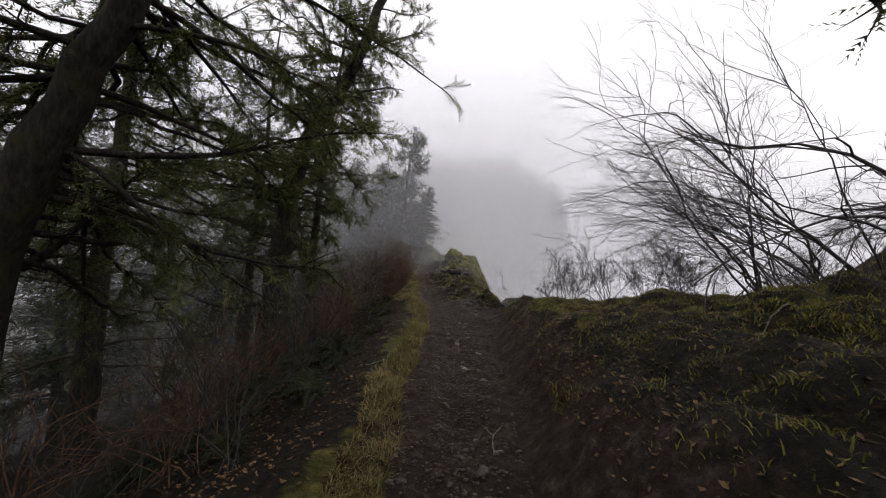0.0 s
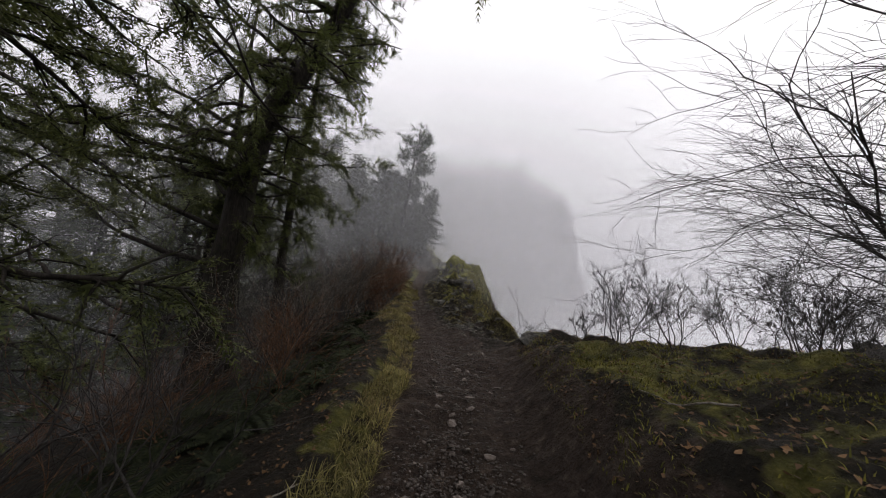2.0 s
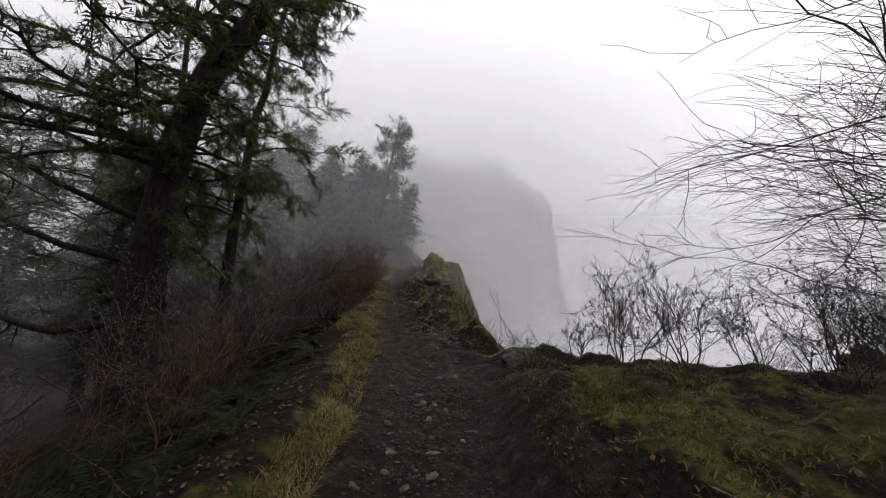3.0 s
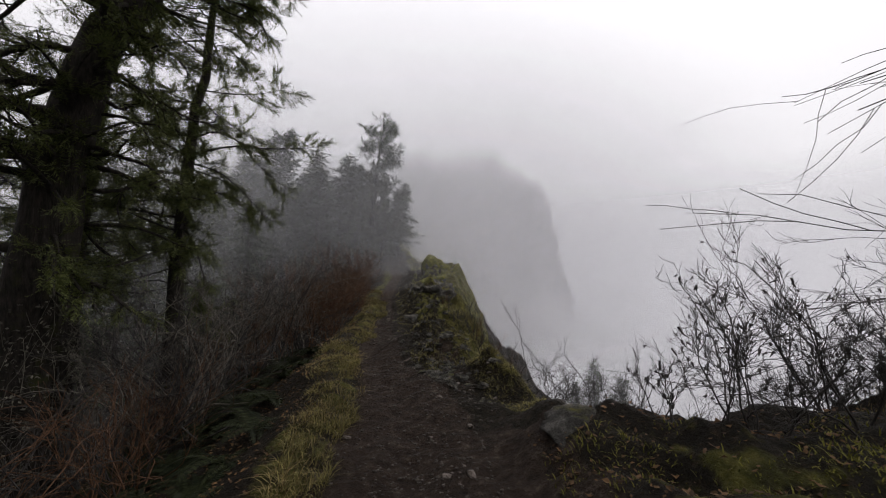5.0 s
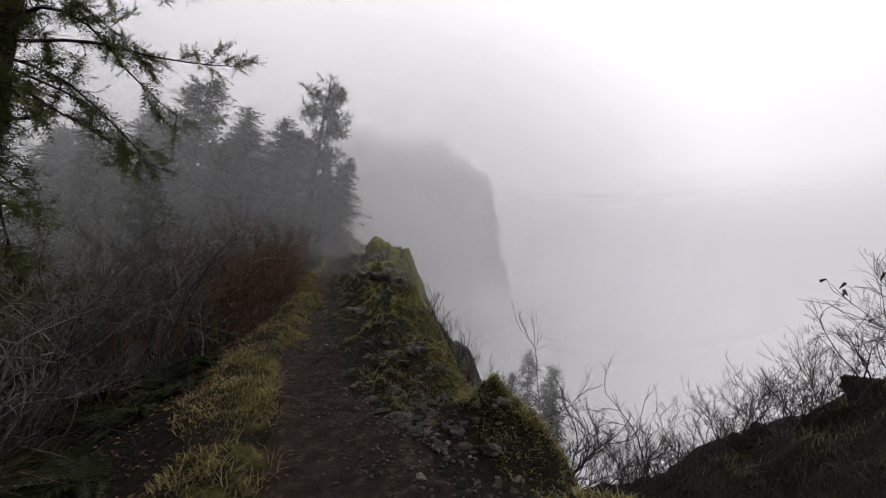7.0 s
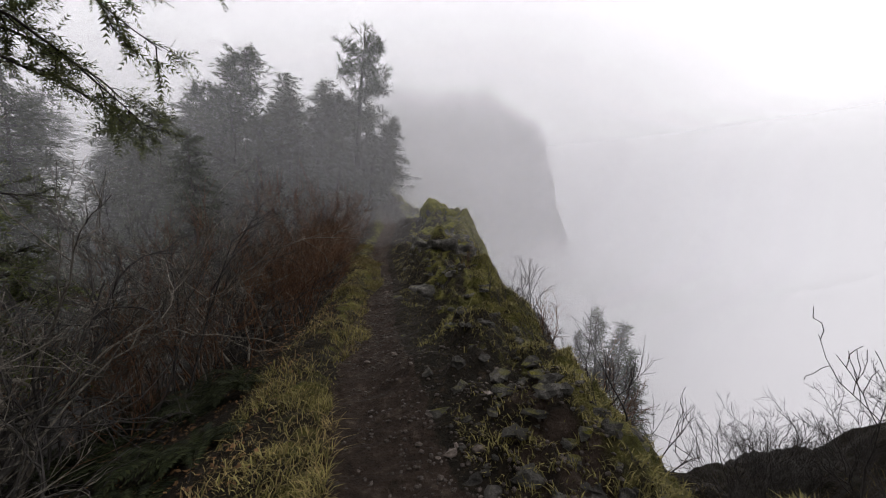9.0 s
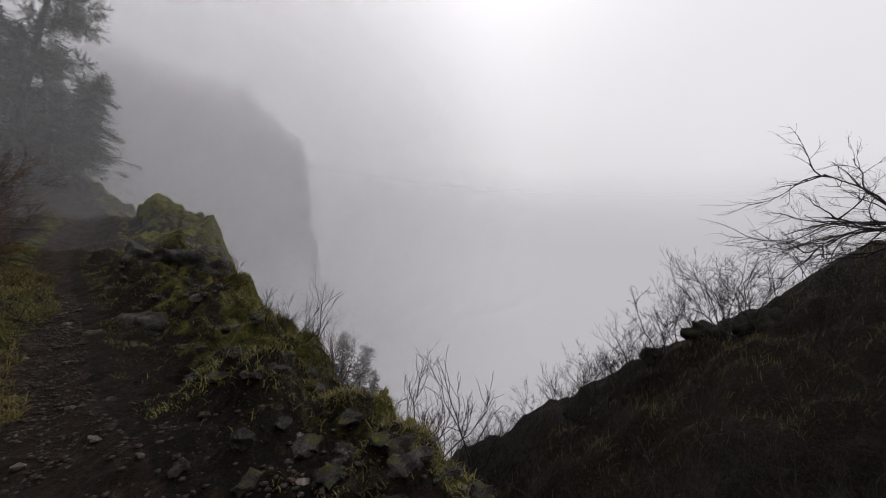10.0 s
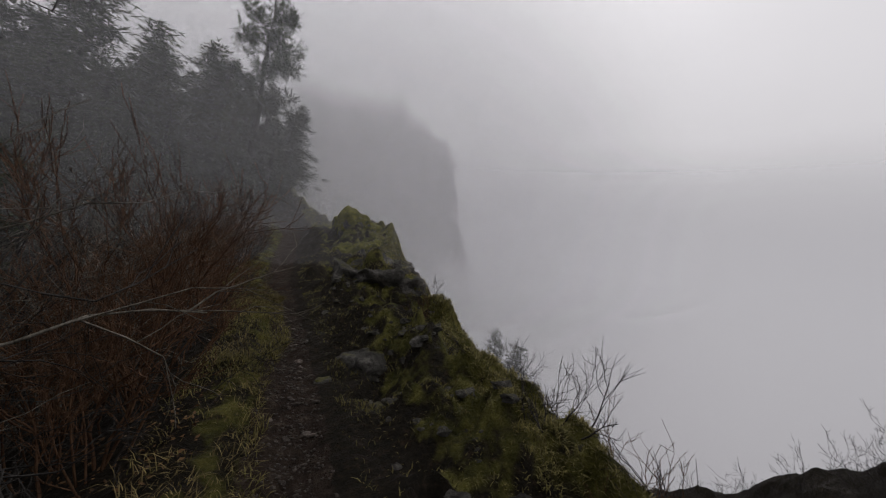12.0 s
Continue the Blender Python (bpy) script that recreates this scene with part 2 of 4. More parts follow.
IVY = leaf_material("pale_dead_ivy", (0.035, 0.032, 0.026), (0.17, 0.16, 0.13), 0.2)
DEAD = leaf_material("dead_leaves", (0.030, 0.018, 0.010), (0.15, 0.085, 0.040), 0.15)
HILL = rock_material("wooded_cliff", 0.2)


def haze_fade(m, lo, hi, left):
    """Puts haze into the material as see-through fades: from lo up to hi, rightwards, at the foot."""
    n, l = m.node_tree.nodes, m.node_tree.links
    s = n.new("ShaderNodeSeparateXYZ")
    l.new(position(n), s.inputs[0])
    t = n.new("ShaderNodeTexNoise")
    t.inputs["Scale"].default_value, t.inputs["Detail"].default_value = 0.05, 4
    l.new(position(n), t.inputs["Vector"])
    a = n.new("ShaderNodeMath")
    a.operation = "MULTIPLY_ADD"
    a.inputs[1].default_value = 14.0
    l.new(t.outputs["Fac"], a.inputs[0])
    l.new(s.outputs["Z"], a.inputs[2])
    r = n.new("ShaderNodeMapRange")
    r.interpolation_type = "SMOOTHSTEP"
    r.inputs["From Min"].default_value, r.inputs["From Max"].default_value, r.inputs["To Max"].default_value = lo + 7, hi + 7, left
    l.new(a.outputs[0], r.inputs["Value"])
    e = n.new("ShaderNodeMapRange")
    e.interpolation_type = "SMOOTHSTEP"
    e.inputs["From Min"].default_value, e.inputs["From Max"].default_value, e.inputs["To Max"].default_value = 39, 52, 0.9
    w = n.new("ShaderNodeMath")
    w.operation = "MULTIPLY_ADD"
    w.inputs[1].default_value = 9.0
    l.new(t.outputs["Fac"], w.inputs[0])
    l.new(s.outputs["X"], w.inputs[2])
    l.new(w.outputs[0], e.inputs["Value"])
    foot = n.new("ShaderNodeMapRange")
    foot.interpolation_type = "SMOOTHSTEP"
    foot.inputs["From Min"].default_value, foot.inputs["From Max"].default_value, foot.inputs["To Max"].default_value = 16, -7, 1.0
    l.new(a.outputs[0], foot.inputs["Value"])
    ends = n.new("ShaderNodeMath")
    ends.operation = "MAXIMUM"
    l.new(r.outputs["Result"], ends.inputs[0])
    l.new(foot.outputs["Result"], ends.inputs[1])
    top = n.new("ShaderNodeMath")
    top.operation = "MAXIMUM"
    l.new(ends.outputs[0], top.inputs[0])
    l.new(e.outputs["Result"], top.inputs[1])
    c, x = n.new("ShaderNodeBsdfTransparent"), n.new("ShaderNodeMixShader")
    # haze: even the solid middle stays half see-through
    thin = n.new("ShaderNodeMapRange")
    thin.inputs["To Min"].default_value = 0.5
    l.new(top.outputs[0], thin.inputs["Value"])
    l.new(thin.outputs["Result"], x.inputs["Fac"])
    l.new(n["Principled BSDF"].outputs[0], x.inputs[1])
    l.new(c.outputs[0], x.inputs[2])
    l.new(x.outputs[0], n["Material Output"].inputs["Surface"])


haze_fade(HILL, 14, 36, 0.8)

# ---------------------------------------------------------------- terrain
rng = np.random.default_rng(7)
LATTICE = rng.random((256, 256))


def value_noise(x, y):
    xi, yi = np.floor(x).astype(int), np.floor(y).astype(int)
    fx, fy = x - xi, y - yi
    fx, fy = fx * fx * (3 - 2 * fx), fy * fy * (3 - 2 * fy)
    a, b = LATTICE[xi % 256, yi % 256], LATTICE[(xi + 1) % 256, yi % 256]
    c, d = LATTICE[xi % 256, (yi + 1) % 256], LATTICE[(xi + 1) % 256, (yi + 1) % 256]
    return (a + (b - a) * fx) * (1 - fy) + (c + (d - c) * fx) * fy - 0.5


def fbm(x, y, octaves=4):
    s, a = 0.0, 1.0
    for k in range(octaves):
        s, a = s + a * value_noise(x * 2.0 ** k + 17.3 * k, y * 2.0 ** k + 5.1 * k), a * 0.5
    return s


def smooth(a, b, x):
    t = np.clip((x - a) / (b - a), 0, 1)
    return t * t * (3 - 2 * t)


TRAIL_Y = (-8, 0, 2.4, 5.4, 8.5, 9.7, 11, 12, 13.5, 17, 20.3, 27, 40, 60)
TRAIL_L = (-0.45, -0.42, -0.44, -0.42, -0.43, -0.44, -0.75, -0.9, -1.05, -1.1, -1.6, -1.7, -3.5, -7)
TRAIL_R = (0.5, 0.5, 0.6, 0.82, 0.88, 0.62, 0.02, -0.15, -0.42, -0.72, -1.1, -1.1, -2.8, -6)
RISE_Y = (-30, 0, 5, 7.4, 10, 14.6, 20, 30, 45, 70, 120)
RISE_Z = (-1.5, 0, 0.27, 0.45, 0.5, 0.5, 0.85, 1.9, 5.0, 11, 16)
EDGE_Y = (8.4, 9.5, 10.8, 14, 17, 19, 22, 25, 30, 60)
EDGE_X = (1.95, 1.5, 1.22, 1.27, 1.4, 1.4, 1.5, 2.2, 0.8, -6)
RIM_X = (1.9, 3, 4, 6, 8, 9.4, 11, 14, 30)
RIM_Y = (8.4, 8.0, 7.7, 7.8, 8.3, 9.3, 10, 10.5, 11)
SPUR = ((17, 4.5, 8.0), (13.2, 7.6, 4.2), (12.4, 9.3, 1.3), (11.9, 10.7, -1.1), (11.4, 12, -3.0), (10.6, 13.3, -4.5), (9.3, 15.4, -6.0), (8.0, 16.6, -6.8), (5.6, 18.2, -9.0))


def height(x, y):
    """The ground's height, for arrays of x and y."""
    x, y = np.asarray(x, float), np.asarray(y, float)
    zt = np.interp(y, RISE_Y, RISE_Z)
    wob = 0.16 * fbm(y * 0.9, x * 0 + 3.0, 2)
    left, right = np.interp(y, TRAIL_Y, TRAIL_L) + wob, np.interp(y, TRAIL_Y, TRAIL_R) + wob
    dl, dr = left - x, x - right
    z = zt + 0.07 * fbm(x * 1.3, y * 1.3, 4) + 0.05 * fbm(x * 6, y * 6, 4)
    z = z - 0.05 * smooth(0.35, 0.0, np.abs(x - (left + right) / 2))
    d = np.maximum(dl - 0.45, 0)
    z = z + 0.10 * smooth(0, 0.25, dl) - 0.52 * d / (1 + d / 70) + 0.16 * smooth(0.4, 2, dl) * fbm(x * 0.8, y * 0.8, 4)
    amp = np.interp(y, (-30, 4, 6, 8, 9.2), (0.9, 0.8, 0.62, 0.30, 0.10))
    side = np.interp(y, (-30, 3.0, 4.5, 6.0, 8.0, 9.5), (0.22, 0.22, 0.11, 0.04, 0.03, 0.0))
    z = z + amp * smooth(0.0, 0.85, dr) + side * np.clip(dr - 0.9, 0, 9) + np.interp(y, (8, 10), (0.24, 0.42)) * smooth(0.15, 0.8, dr) * fbm(x * 1.5, y * 1.5, 5)
    # hummocks and washed-out hollows of the bank, jagged rock of the ledge
    z = z + 0.16 * smooth(0.3, 1.0, dr) * smooth(9, 7.5, y) * fbm(x * 2.1 + 3, y * 2.1, 4)
    crack = np.abs(fbm(x * 1.9 + 9, y * 1.9, 5))
    z = z + smooth(0.1, 0.5, dr) * smooth(9.4, 10.6, y) * smooth(30, 22, y) * (0.34 * np.clip(0.30 - crack, 0, 1) * 2 - 0.08)
    # ledge beside the drop: rocky hummocks
    for bx, by, rx, ry, h in ((0.35, 12.3, 0.65, 0.8, 0.30), (0.75, 16.0, 0.75, 1.1, 0.30), (0.45, 18.9, 0.85, 1.3, 0.60), (1.2, 25.2, 1.5, 2.2, 0.9), (1.55, 8.0, 0.45, 0.35, 0.10), (0.9, 10.6, 0.4, 0.9, 0.12)):
        q = ((x - bx) / rx) ** 2 + ((y - by) / ry) ** 2
        z = z + h * np.exp(-q) * (1 + 0.5 * fbm(x * 2.5, y * 2.5, 3))
    ex, ry = np.interp(y, EDGE_Y, EDGE_X), np.interp(x, RIM_X, RIM_Y)
    ex = ex + 0.35 * fbm(y * 0.8, y * 0 + 8.0, 3)
    ry = ry + 0.6 * fbm(x * 0.6, x * 0 + 2.0, 3)
    out = np.maximum(np.minimum(x - ex, y - ry), 0)
    z = z - np.minimum(1.15 * out + 0.35 * np.minimum(out, 1.5) ** 2, 60 + 0 * out) + 0.8 * smooth(0.1, 1.2, out) * fbm(x * 1.4, y * 1.4, 5)
    s = np.full_like(z, -99.0)
    for (ax, ay, az), (bx, by, bz) in zip(SPUR, SPUR[1:]):
        dx, dy = bx - ax, by - ay
        t = np.clip(((x - ax) * dx + (y - ay) * dy) / (dx * dx + dy * dy), 0, 1)
        r = np.hypot(x - ax - t * dx, y - ay - t * dy)
        s = np.maximum(s, az + t * (bz - az) - 0.9 * np.sqrt(r * r + 0.15) + 0.35)
    s = s + 0.9 * fbm(x * 0.8, y * 0.8, 5) + 0.7 * np.clip(0.25 - np.abs(fbm(x * 0.55 + 4, y * 0.55, 4)), 0, 1) - 0.1
    z = np.where(x > 3, np.maximum(z, s), z)
    z = z - smooth(14, 40, x) * smooth(30, 0, y) * 8
    return np.maximum(z, -26 + 0.5 * fbm(x * 0.1, y * 0.1, 3))


def ground_at(x, y):
    return float(height(np.array([x]), np.array([y]))[0])


def mesh_from(name, verts, faces, mats, smooth_shade=True, slots=None):
    me = bpy.data.meshes.new(name)
    me.from_pydata(verts if isinstance(verts, list) else verts.tolist(), [], faces if isinstance(faces, list) else faces.tolist())
    for m in mats if isinstance(mats, (list, tuple)) else [mats]:
        me.materials.append(m)
    if smooth_shade:
        me.polygons.foreach_set("use_smooth", [True] * len(me.polygons))
    me.update()
    return me


def child(name, me, parent, label=""):
    ob = new(name, me)
    ob.parent = parent
    return tagged(ob, label) if label else ob


def empty(name, m, label, category, group=""):
    ob = new(name)
    ob.empty_display_size = 0.2
    ob.matrix_world = m
    return tagged(ob, label, category, group)


def axis(stops):
    out = []
    for a, b, step in stops:
        out += list(np.arange(a, b, step))
    return np.array(out + [stops[-1][1]])


gx = axis([(-2500, -150, 600), (-150, -30, 12), (-30, -8, 1.1), (-8, -3, 0.25), (-3, 3, 0.06), (3, 6, 0.09), (6, 14.5, 0.2), (14.5, 30, 1.2), (30, 150, 12), (150, 2500, 600)])
gy = axis([(-2500, -120, 600), (-120, -8, 8), (-8, 0, 0.5), (0, 18, 0.075), (18, 30, 0.2), (30, 60, 1.5), (60, 180, 10), (180, 2500, 600)])
GX, GY = np.meshgrid(gx, gy)
GZ = height(GX, GY)
nx, ny = len(gx), len(gy)
idx = np.arange(nx * ny).reshape(ny, nx)
quads = np.stack([idx[:-1, :-1], idx[:-1, 1:], idx[1:, 1:], idx[1:, :-1]], -1).reshape(-1, 4)
ground_mesh = mesh_from("ground", np.stack([GX, GY, GZ], -1).reshape(-1, 3), quads, GROUND)
tl, tr_ = np.interp(GY, TRAIL_Y, TRAIL_L), np.interp(GY, TRAIL_Y, TRAIL_R)
on_trail = smooth(-0.12, 0.10, np.minimum(GX - tl, tr_ - GX)) * smooth(34, 28, GY)
bare_bank = smooth(0.75, 0.1, np.abs(GX - tr_ - 0.25)) * smooth(9.5, 8, GY)
apron = smooth(1.25, 0.7, GX) * smooth(0.0, 0.4, GX - tr_) * smooth(8.0, 8.6, GY) * smooth(12.0, 10.8, GY)
on_trail = np.maximum(on_trail, np.maximum(0.75 * bare_bank, 0.6 * apron))
verge = smooth(0.55, 0.1, np.abs(tl - GX - 0.1) + 0.5 * fbm(GX * 1.5, GY * 1.1, 3)) * smooth(45, 25, GY) * 0.5
bank = np.where(GY > 9.5, 0.78, 0.45 + 0.55 * smooth(8.0, 6.6, GY)) * smooth(0.3, 0.9, GX - tr_) * (0.60 - 0.08 * np.clip(GX - 2, 0, 5)) * smooth(2.0, 4.5, GY) + 0.5 * fbm(GX * 0.9, GY * 0.9, 3) * smooth(0.5, 1.2, GX - tr_)
edge_moss = smooth(1.0, 0.2, np.abs(GX - np.interp(GY, EDGE_Y, EDGE_X) - 0.4)) * smooth(9.5, 11, GY) * (0.85 + 0.5 * fbm(GX * 1.2, GY * 1.2, 3))
face_x = GX - np.interp(GY, EDGE_Y, EDGE_X)
face_moss = smooth(-0.5, 0.0, face_x) * smooth(3.2, 1.8, face_x) * smooth(9.6, 11, GY) * smooth(32, 27, GY) * (0.72 + 0.6 * fbm(GX * 1.3, GY * 1.3, 3))
moss_mask = np.clip(np.maximum(np.maximum(verge, bank), np.maximum(edge_moss, face_moss)), 0, 1) * np.where(GX > 3.5, smooth(9, 8, GY), 1)
slope = np.hypot(*np.gradient(GZ, gy, gx))
rock_mask = np.clip(smooth(0.9, 1.6, slope) * (GX > 0.4) * (GX < 3.2) * 0.22, 0, 1)
for key, arr in (("trail", on_trail), ("moss", moss_mask), ("rock", rock_mask)):
    ground_mesh.attributes.new(key, "FLOAT", "POINT").data.foreach_set("value", arr.reshape(-1).astype(np.float32))
ground = tagged(new("ground", ground_mesh), "muddy ridge trail between a mossy bank and steep slopes", "ground", kind="structure")

# far wooded cliff behind the mist sheets, with haze put into its material
def far_hill(grow, back):
    u, v = np.meshgrid(np.linspace(0, 1, 60), np.linspace(0, 1, 30))
    us = np.linspace(0, 1, 60)
    kx = np.interp(us, (0, 0.2, 0.35, 0.5, 0.62, 0.72, 0.80, 0.87, 0.93, 1.0), (-70, -30, -4, 8, 17, 24, 29, 33, 35.6, 37.0))
    kz = np.interp(us, (0, 0.2, 0.35, 0.5, 0.62, 0.72, 0.80, 0.87, 0.93, 1.0), (26, 31, 34, 35, 33.5, 30, 25.5, 18.5, 7, -14))
    soft = np.ones(15) / 15
    kx, kz = np.convolve(np.pad(kx, 7, "edge"), soft, "valid"), np.convolve(np.pad(kz, 7, "edge"), soft, "valid")
    ridge_x, ridge_z = np.interp(u, us, kx), np.interp(u, us, kz)
    x = 1.09 * ridge_x + 2.4 * fbm(u * 16, v * 12, 5)
    y = 88 + 10 * v + 4 * fbm(u * 10, v * 8 + 4, 3)
    z = -34 + (ridge_z + 34) * v ** 0.8 + 2.2 * fbm(u * 40, v * 8, 5)
    x, y, z = x * grow + 3 * (grow - 1), y + back, -34 + (z + 34) * grow
    front = np.stack([x, y, z], -1).reshape(-1, 3)
    i = np.arange(60 * 30).reshape(30, 60)
    f = np.stack([i[:-1, :-1], i[:-1, 1:], i[1:, 1:], i[1:, :-1]], -1).reshape(-1, 4)
    return mesh_from("far_hill", front, f, HILL)


# nested shells, each larger, blur the outline as haze would
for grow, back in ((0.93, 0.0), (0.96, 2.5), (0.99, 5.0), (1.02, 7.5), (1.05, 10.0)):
    tagged(new("backdrop_hill", far_hill(grow, back)), "see-through shell of a far wooded cliff, faded as haze", "hill", kind="structure")


def mist_sheet(name, y, x0, x1, z0, z1, mat, sway):
    u, v = np.meshgrid(np.linspace(x0, x1, 24), np.linspace(z0, z1, 8))
    pts = np.stack([u, y + sway * np.sin(u * 0.11 + y) + 0.004 * np.minimum(u, 0) ** 2, v], -1).reshape(-1, 3)
    i = np.arange(24 * 8).reshape(8, 24)
    f = np.stack([i[:-1, :-1], i[:-1, 1:], i[1:, 1:], i[1:, :-1]], -1).reshape(-1, 4)
    return tagged(new(name, mesh_from(name, pts, f, mat)), "thin grey veil of drifting mist", "mist", kind="structure")


for y, dens, hi, r0, r1 in ((22.5, 0.08, 13, 4, 24), (27.2, 0.07, 20, 4, 30), (30.5, 0.12, 24, 4, 34), (39.8, 0.22, 36, 4, 42), (50, 0.22, 50, 8, 64), (60, 0.22, 58, 8, 74), (69, 0.23, 66, 15, 86), (74, 0.23, 40, 40, 110), (77, 0.23, 22, 50, 120)):
    mist_sheet("backdrop_mist", y, -90, r1, -40, hi, mist_material("mist", dens, hi * 0.25, hi - 1, r0, r1 - 3, vary=0.06), 1.2)
# mist hanging between the firs on the slope
for y, dens, x1 in ((8.6, 0.05, -5.6), (11.4, 0.13, -5.4), (14.2, 0.08, -3.2), (17.2, 0.12, -3.2)):
    mist_sheet("backdrop_slope_mist", y, -45, x1, -18, 13, mist_material("slope_mist", dens, 5, 13, x1 - 2.5, x1), 0.5)


def valley_mist(near, low):
    """A bowl of cloud over the valley: level near the ridge, curving up with distance until it is lost in the sky."""
    n_r, n_a = 40, 90
    pts, f = [], []
    for k in range(n_r):
        rad = 0.5 + 420 * (k / (n_r - 1)) ** 2.2
        for j in range(n_a):
            a = 2 * math.pi * j / n_a
            pts.append((near + rad * math.cos(a), 24 + rad * math.sin(a), low + 165 * (rad / 420) ** 2.0))
    for k in range(n_r - 1):
        for j in range(n_a):
            i = (j + 1) % n_a
            f.append((k * n_a + j, (k + 1) * n_a + j, (k + 1) * n_a + i, k * n_a + i))
    m = mist_material("valley_mist", 1.0, -6, 100, 5000, 6000, (0.61, 0.61, 0.625), 0.0, 0.08)
    return tagged(new("backdrop_valley_mist", mesh_from("valley_mist", pts, f, m)), "pale sea of mist filling the valley", "mist", kind="structure")


valley_mist(7.5, -22.0)


# ---------------------------------------------------------------- plant builders


def mesh_arrays(name, verts, quads, tris, mat, smooth_shade):
    """A mesh from arrays of vertices, four-sided and three-sided faces."""
    me = bpy.data.meshes.new(name)
    me.vertices.add(len(verts))
    me.vertices.foreach_set("co", np.ascontiguousarray(verts, dtype=np.float32).reshape(-1))
    corners = np.concatenate([quads.reshape(-1), tris.reshape(-1)]).astype(np.int32)
    starts = np.concatenate([np.arange(len(quads)) * 4, len(quads) * 4 + np.arange(len(tris)) * 3]).astype(np.int32)
    me.loops.add(len(corners))
    me.loops.foreach_set("vertex_index", corners)
    me.polygons.add(len(starts))
    me.polygons.foreach_set("loop_start", starts)
    me.materials.append(mat)
    me.polygons.foreach_set("use_smooth", np.full(len(starts), smooth_shade))
    me.update(calc_edges=True)
    return me


class Strands:
    """Collects tapered tubes and small leaf pieces into one mesh."""

    def __init__(self):
        self.v, self.q, self.t, self.n = [], [], [], 0

    def tube(self, pts, radii, sides=5):
        pts = np.asarray(pts, float)
        k = len(pts)
        d = np.empty_like(pts)
        d[1:-1], d[0], d[-1] = pts[2:] - pts[:-2], pts[1] - pts[0], pts[-1] - pts[-2]
        d /= np.sqrt((d * d).sum(1))[:, None] + 1e-9
        ref = (0.31, 0.77, 0.55) if abs(d[0, 0] * 0.31 + d[0, 1] * 0.77 + d[0, 2] * 0.55) < 0.9 else (1.0, 0.0, 0.0)
        a = np.stack([d[:, 1] * ref[2] - d[:, 2] * ref[1], d[:, 2] * ref[0] - d[:, 0] * ref[2], d[:, 0] * ref[1] - d[:, 1] * ref[0]], 1)
        a /= np.sqrt((a * a).sum(1))[:, None] + 1e-9
        b = np.stack([d[:, 1] * a[:, 2] - d[:, 2] * a[:, 1], d[:, 2] * a[:, 0] - d[:, 0] * a[:, 2], d[:, 0] * a[:, 1] - d[:, 1] * a[:, 0]], 1)
        ang = np.arange(sides) * 2 * math.pi / sides
        ring = a[:, None, :] * np.cos(ang)[None, :, None] + b[:, None, :] * np.sin(ang)[None, :, None]
        v = pts[:, None, :] + ring * np.asarray(radii, float)[:, None, None]
        self.v.append(v.reshape(-1, 3))
        i = self.n + np.arange(k * sides).reshape(k, sides)
        j = np.roll(i, -1, 1)
        self.q.append(np.stack([i[:-1], j[:-1], j[1:], i[1:]], -1).reshape(-1, 4))
        self.n += k * sides

    def add(self, verts, faces):
        """faces: rows of one length, three or four."""
        verts, faces = np.asarray(verts, float), np.asarray(faces, int)
        self.v.append(verts)
        (self.q if faces.shape[1] == 4 else self.t).append(faces + self.n)
        self.n += len(verts)

    def mesh(self, name, mat, smooth_shade=True):
        q = np.vstack(self.q) if self.q else np.zeros((0, 4), int)
        t = np.vstack(self.t) if self.t else np.zeros((0, 3), int)
        return mesh_arrays(name, np.vstack(self.v), q, t, mat, smooth_shade)


def unit(v):
    v = np.asarray(v, float)
    return v / (np.linalg.norm(v) + 1e-9)


def wander(rnd, start, way, length, steps, wild, pull=(0, 0, 0)):
    """A crooked line from start: the way turns at random and towards pull."""
    turn = rnd.normal(0, wild, (steps, 3)) + np.asarray(pull, float) / steps
    turn[0] *= 0.3
    d = unit(way) + np.cumsum(turn, 0)
    d *= (length / steps) / (np.sqrt((d * d).sum(1))[:, None] + 1e-9)
    return np.vstack([np.asarray(start, float)[None], np.asarray(start, float) + np.cumsum(d, 0)])


def needle_sprays(s, rnd, pts, ways, size, teeth=5, wide=0.21):
    """Flat twigs with needle teeth at both sides, one per point: joined triangles."""
    if not len(pts):
        return
    p, w = np.asarray(pts, float), np.asarray(ways, float)
    n_p = len(p)
    w = w / (np.linalg.norm(w, axis=1)[:, None] + 1e-9)
    side = np.cross(w, np.column_stack([rnd.normal(0, 0.35, n_p), rnd.normal(0, 0.35, n_p), np.ones(n_p)]))
    side /= np.linalg.norm(side, axis=1)[:, None] + 1e-9
    ln = (size * rnd.uniform(0.6, 1.3, n_p))[:, None]
    rows = []
    for k in range(teeth):
        for sg in (-1, 1):
            tip = p + w * ln * (k + 1.25) / teeth + side * sg * ln * wide * (1 - 0.65 * k / teeth)
            tip[:, 2] += rnd.normal(0.0, 0.3, n_p) * ln[:, 0] * wide
            rows += [p + w * ln * (k + 0.0) / teeth, tip, p + w * ln * (k + 0.55) / teeth]
    v = np.stack(rows, 1).reshape(-1, 3)
    s.add(v, np.arange(len(v)).reshape(-1, 3))


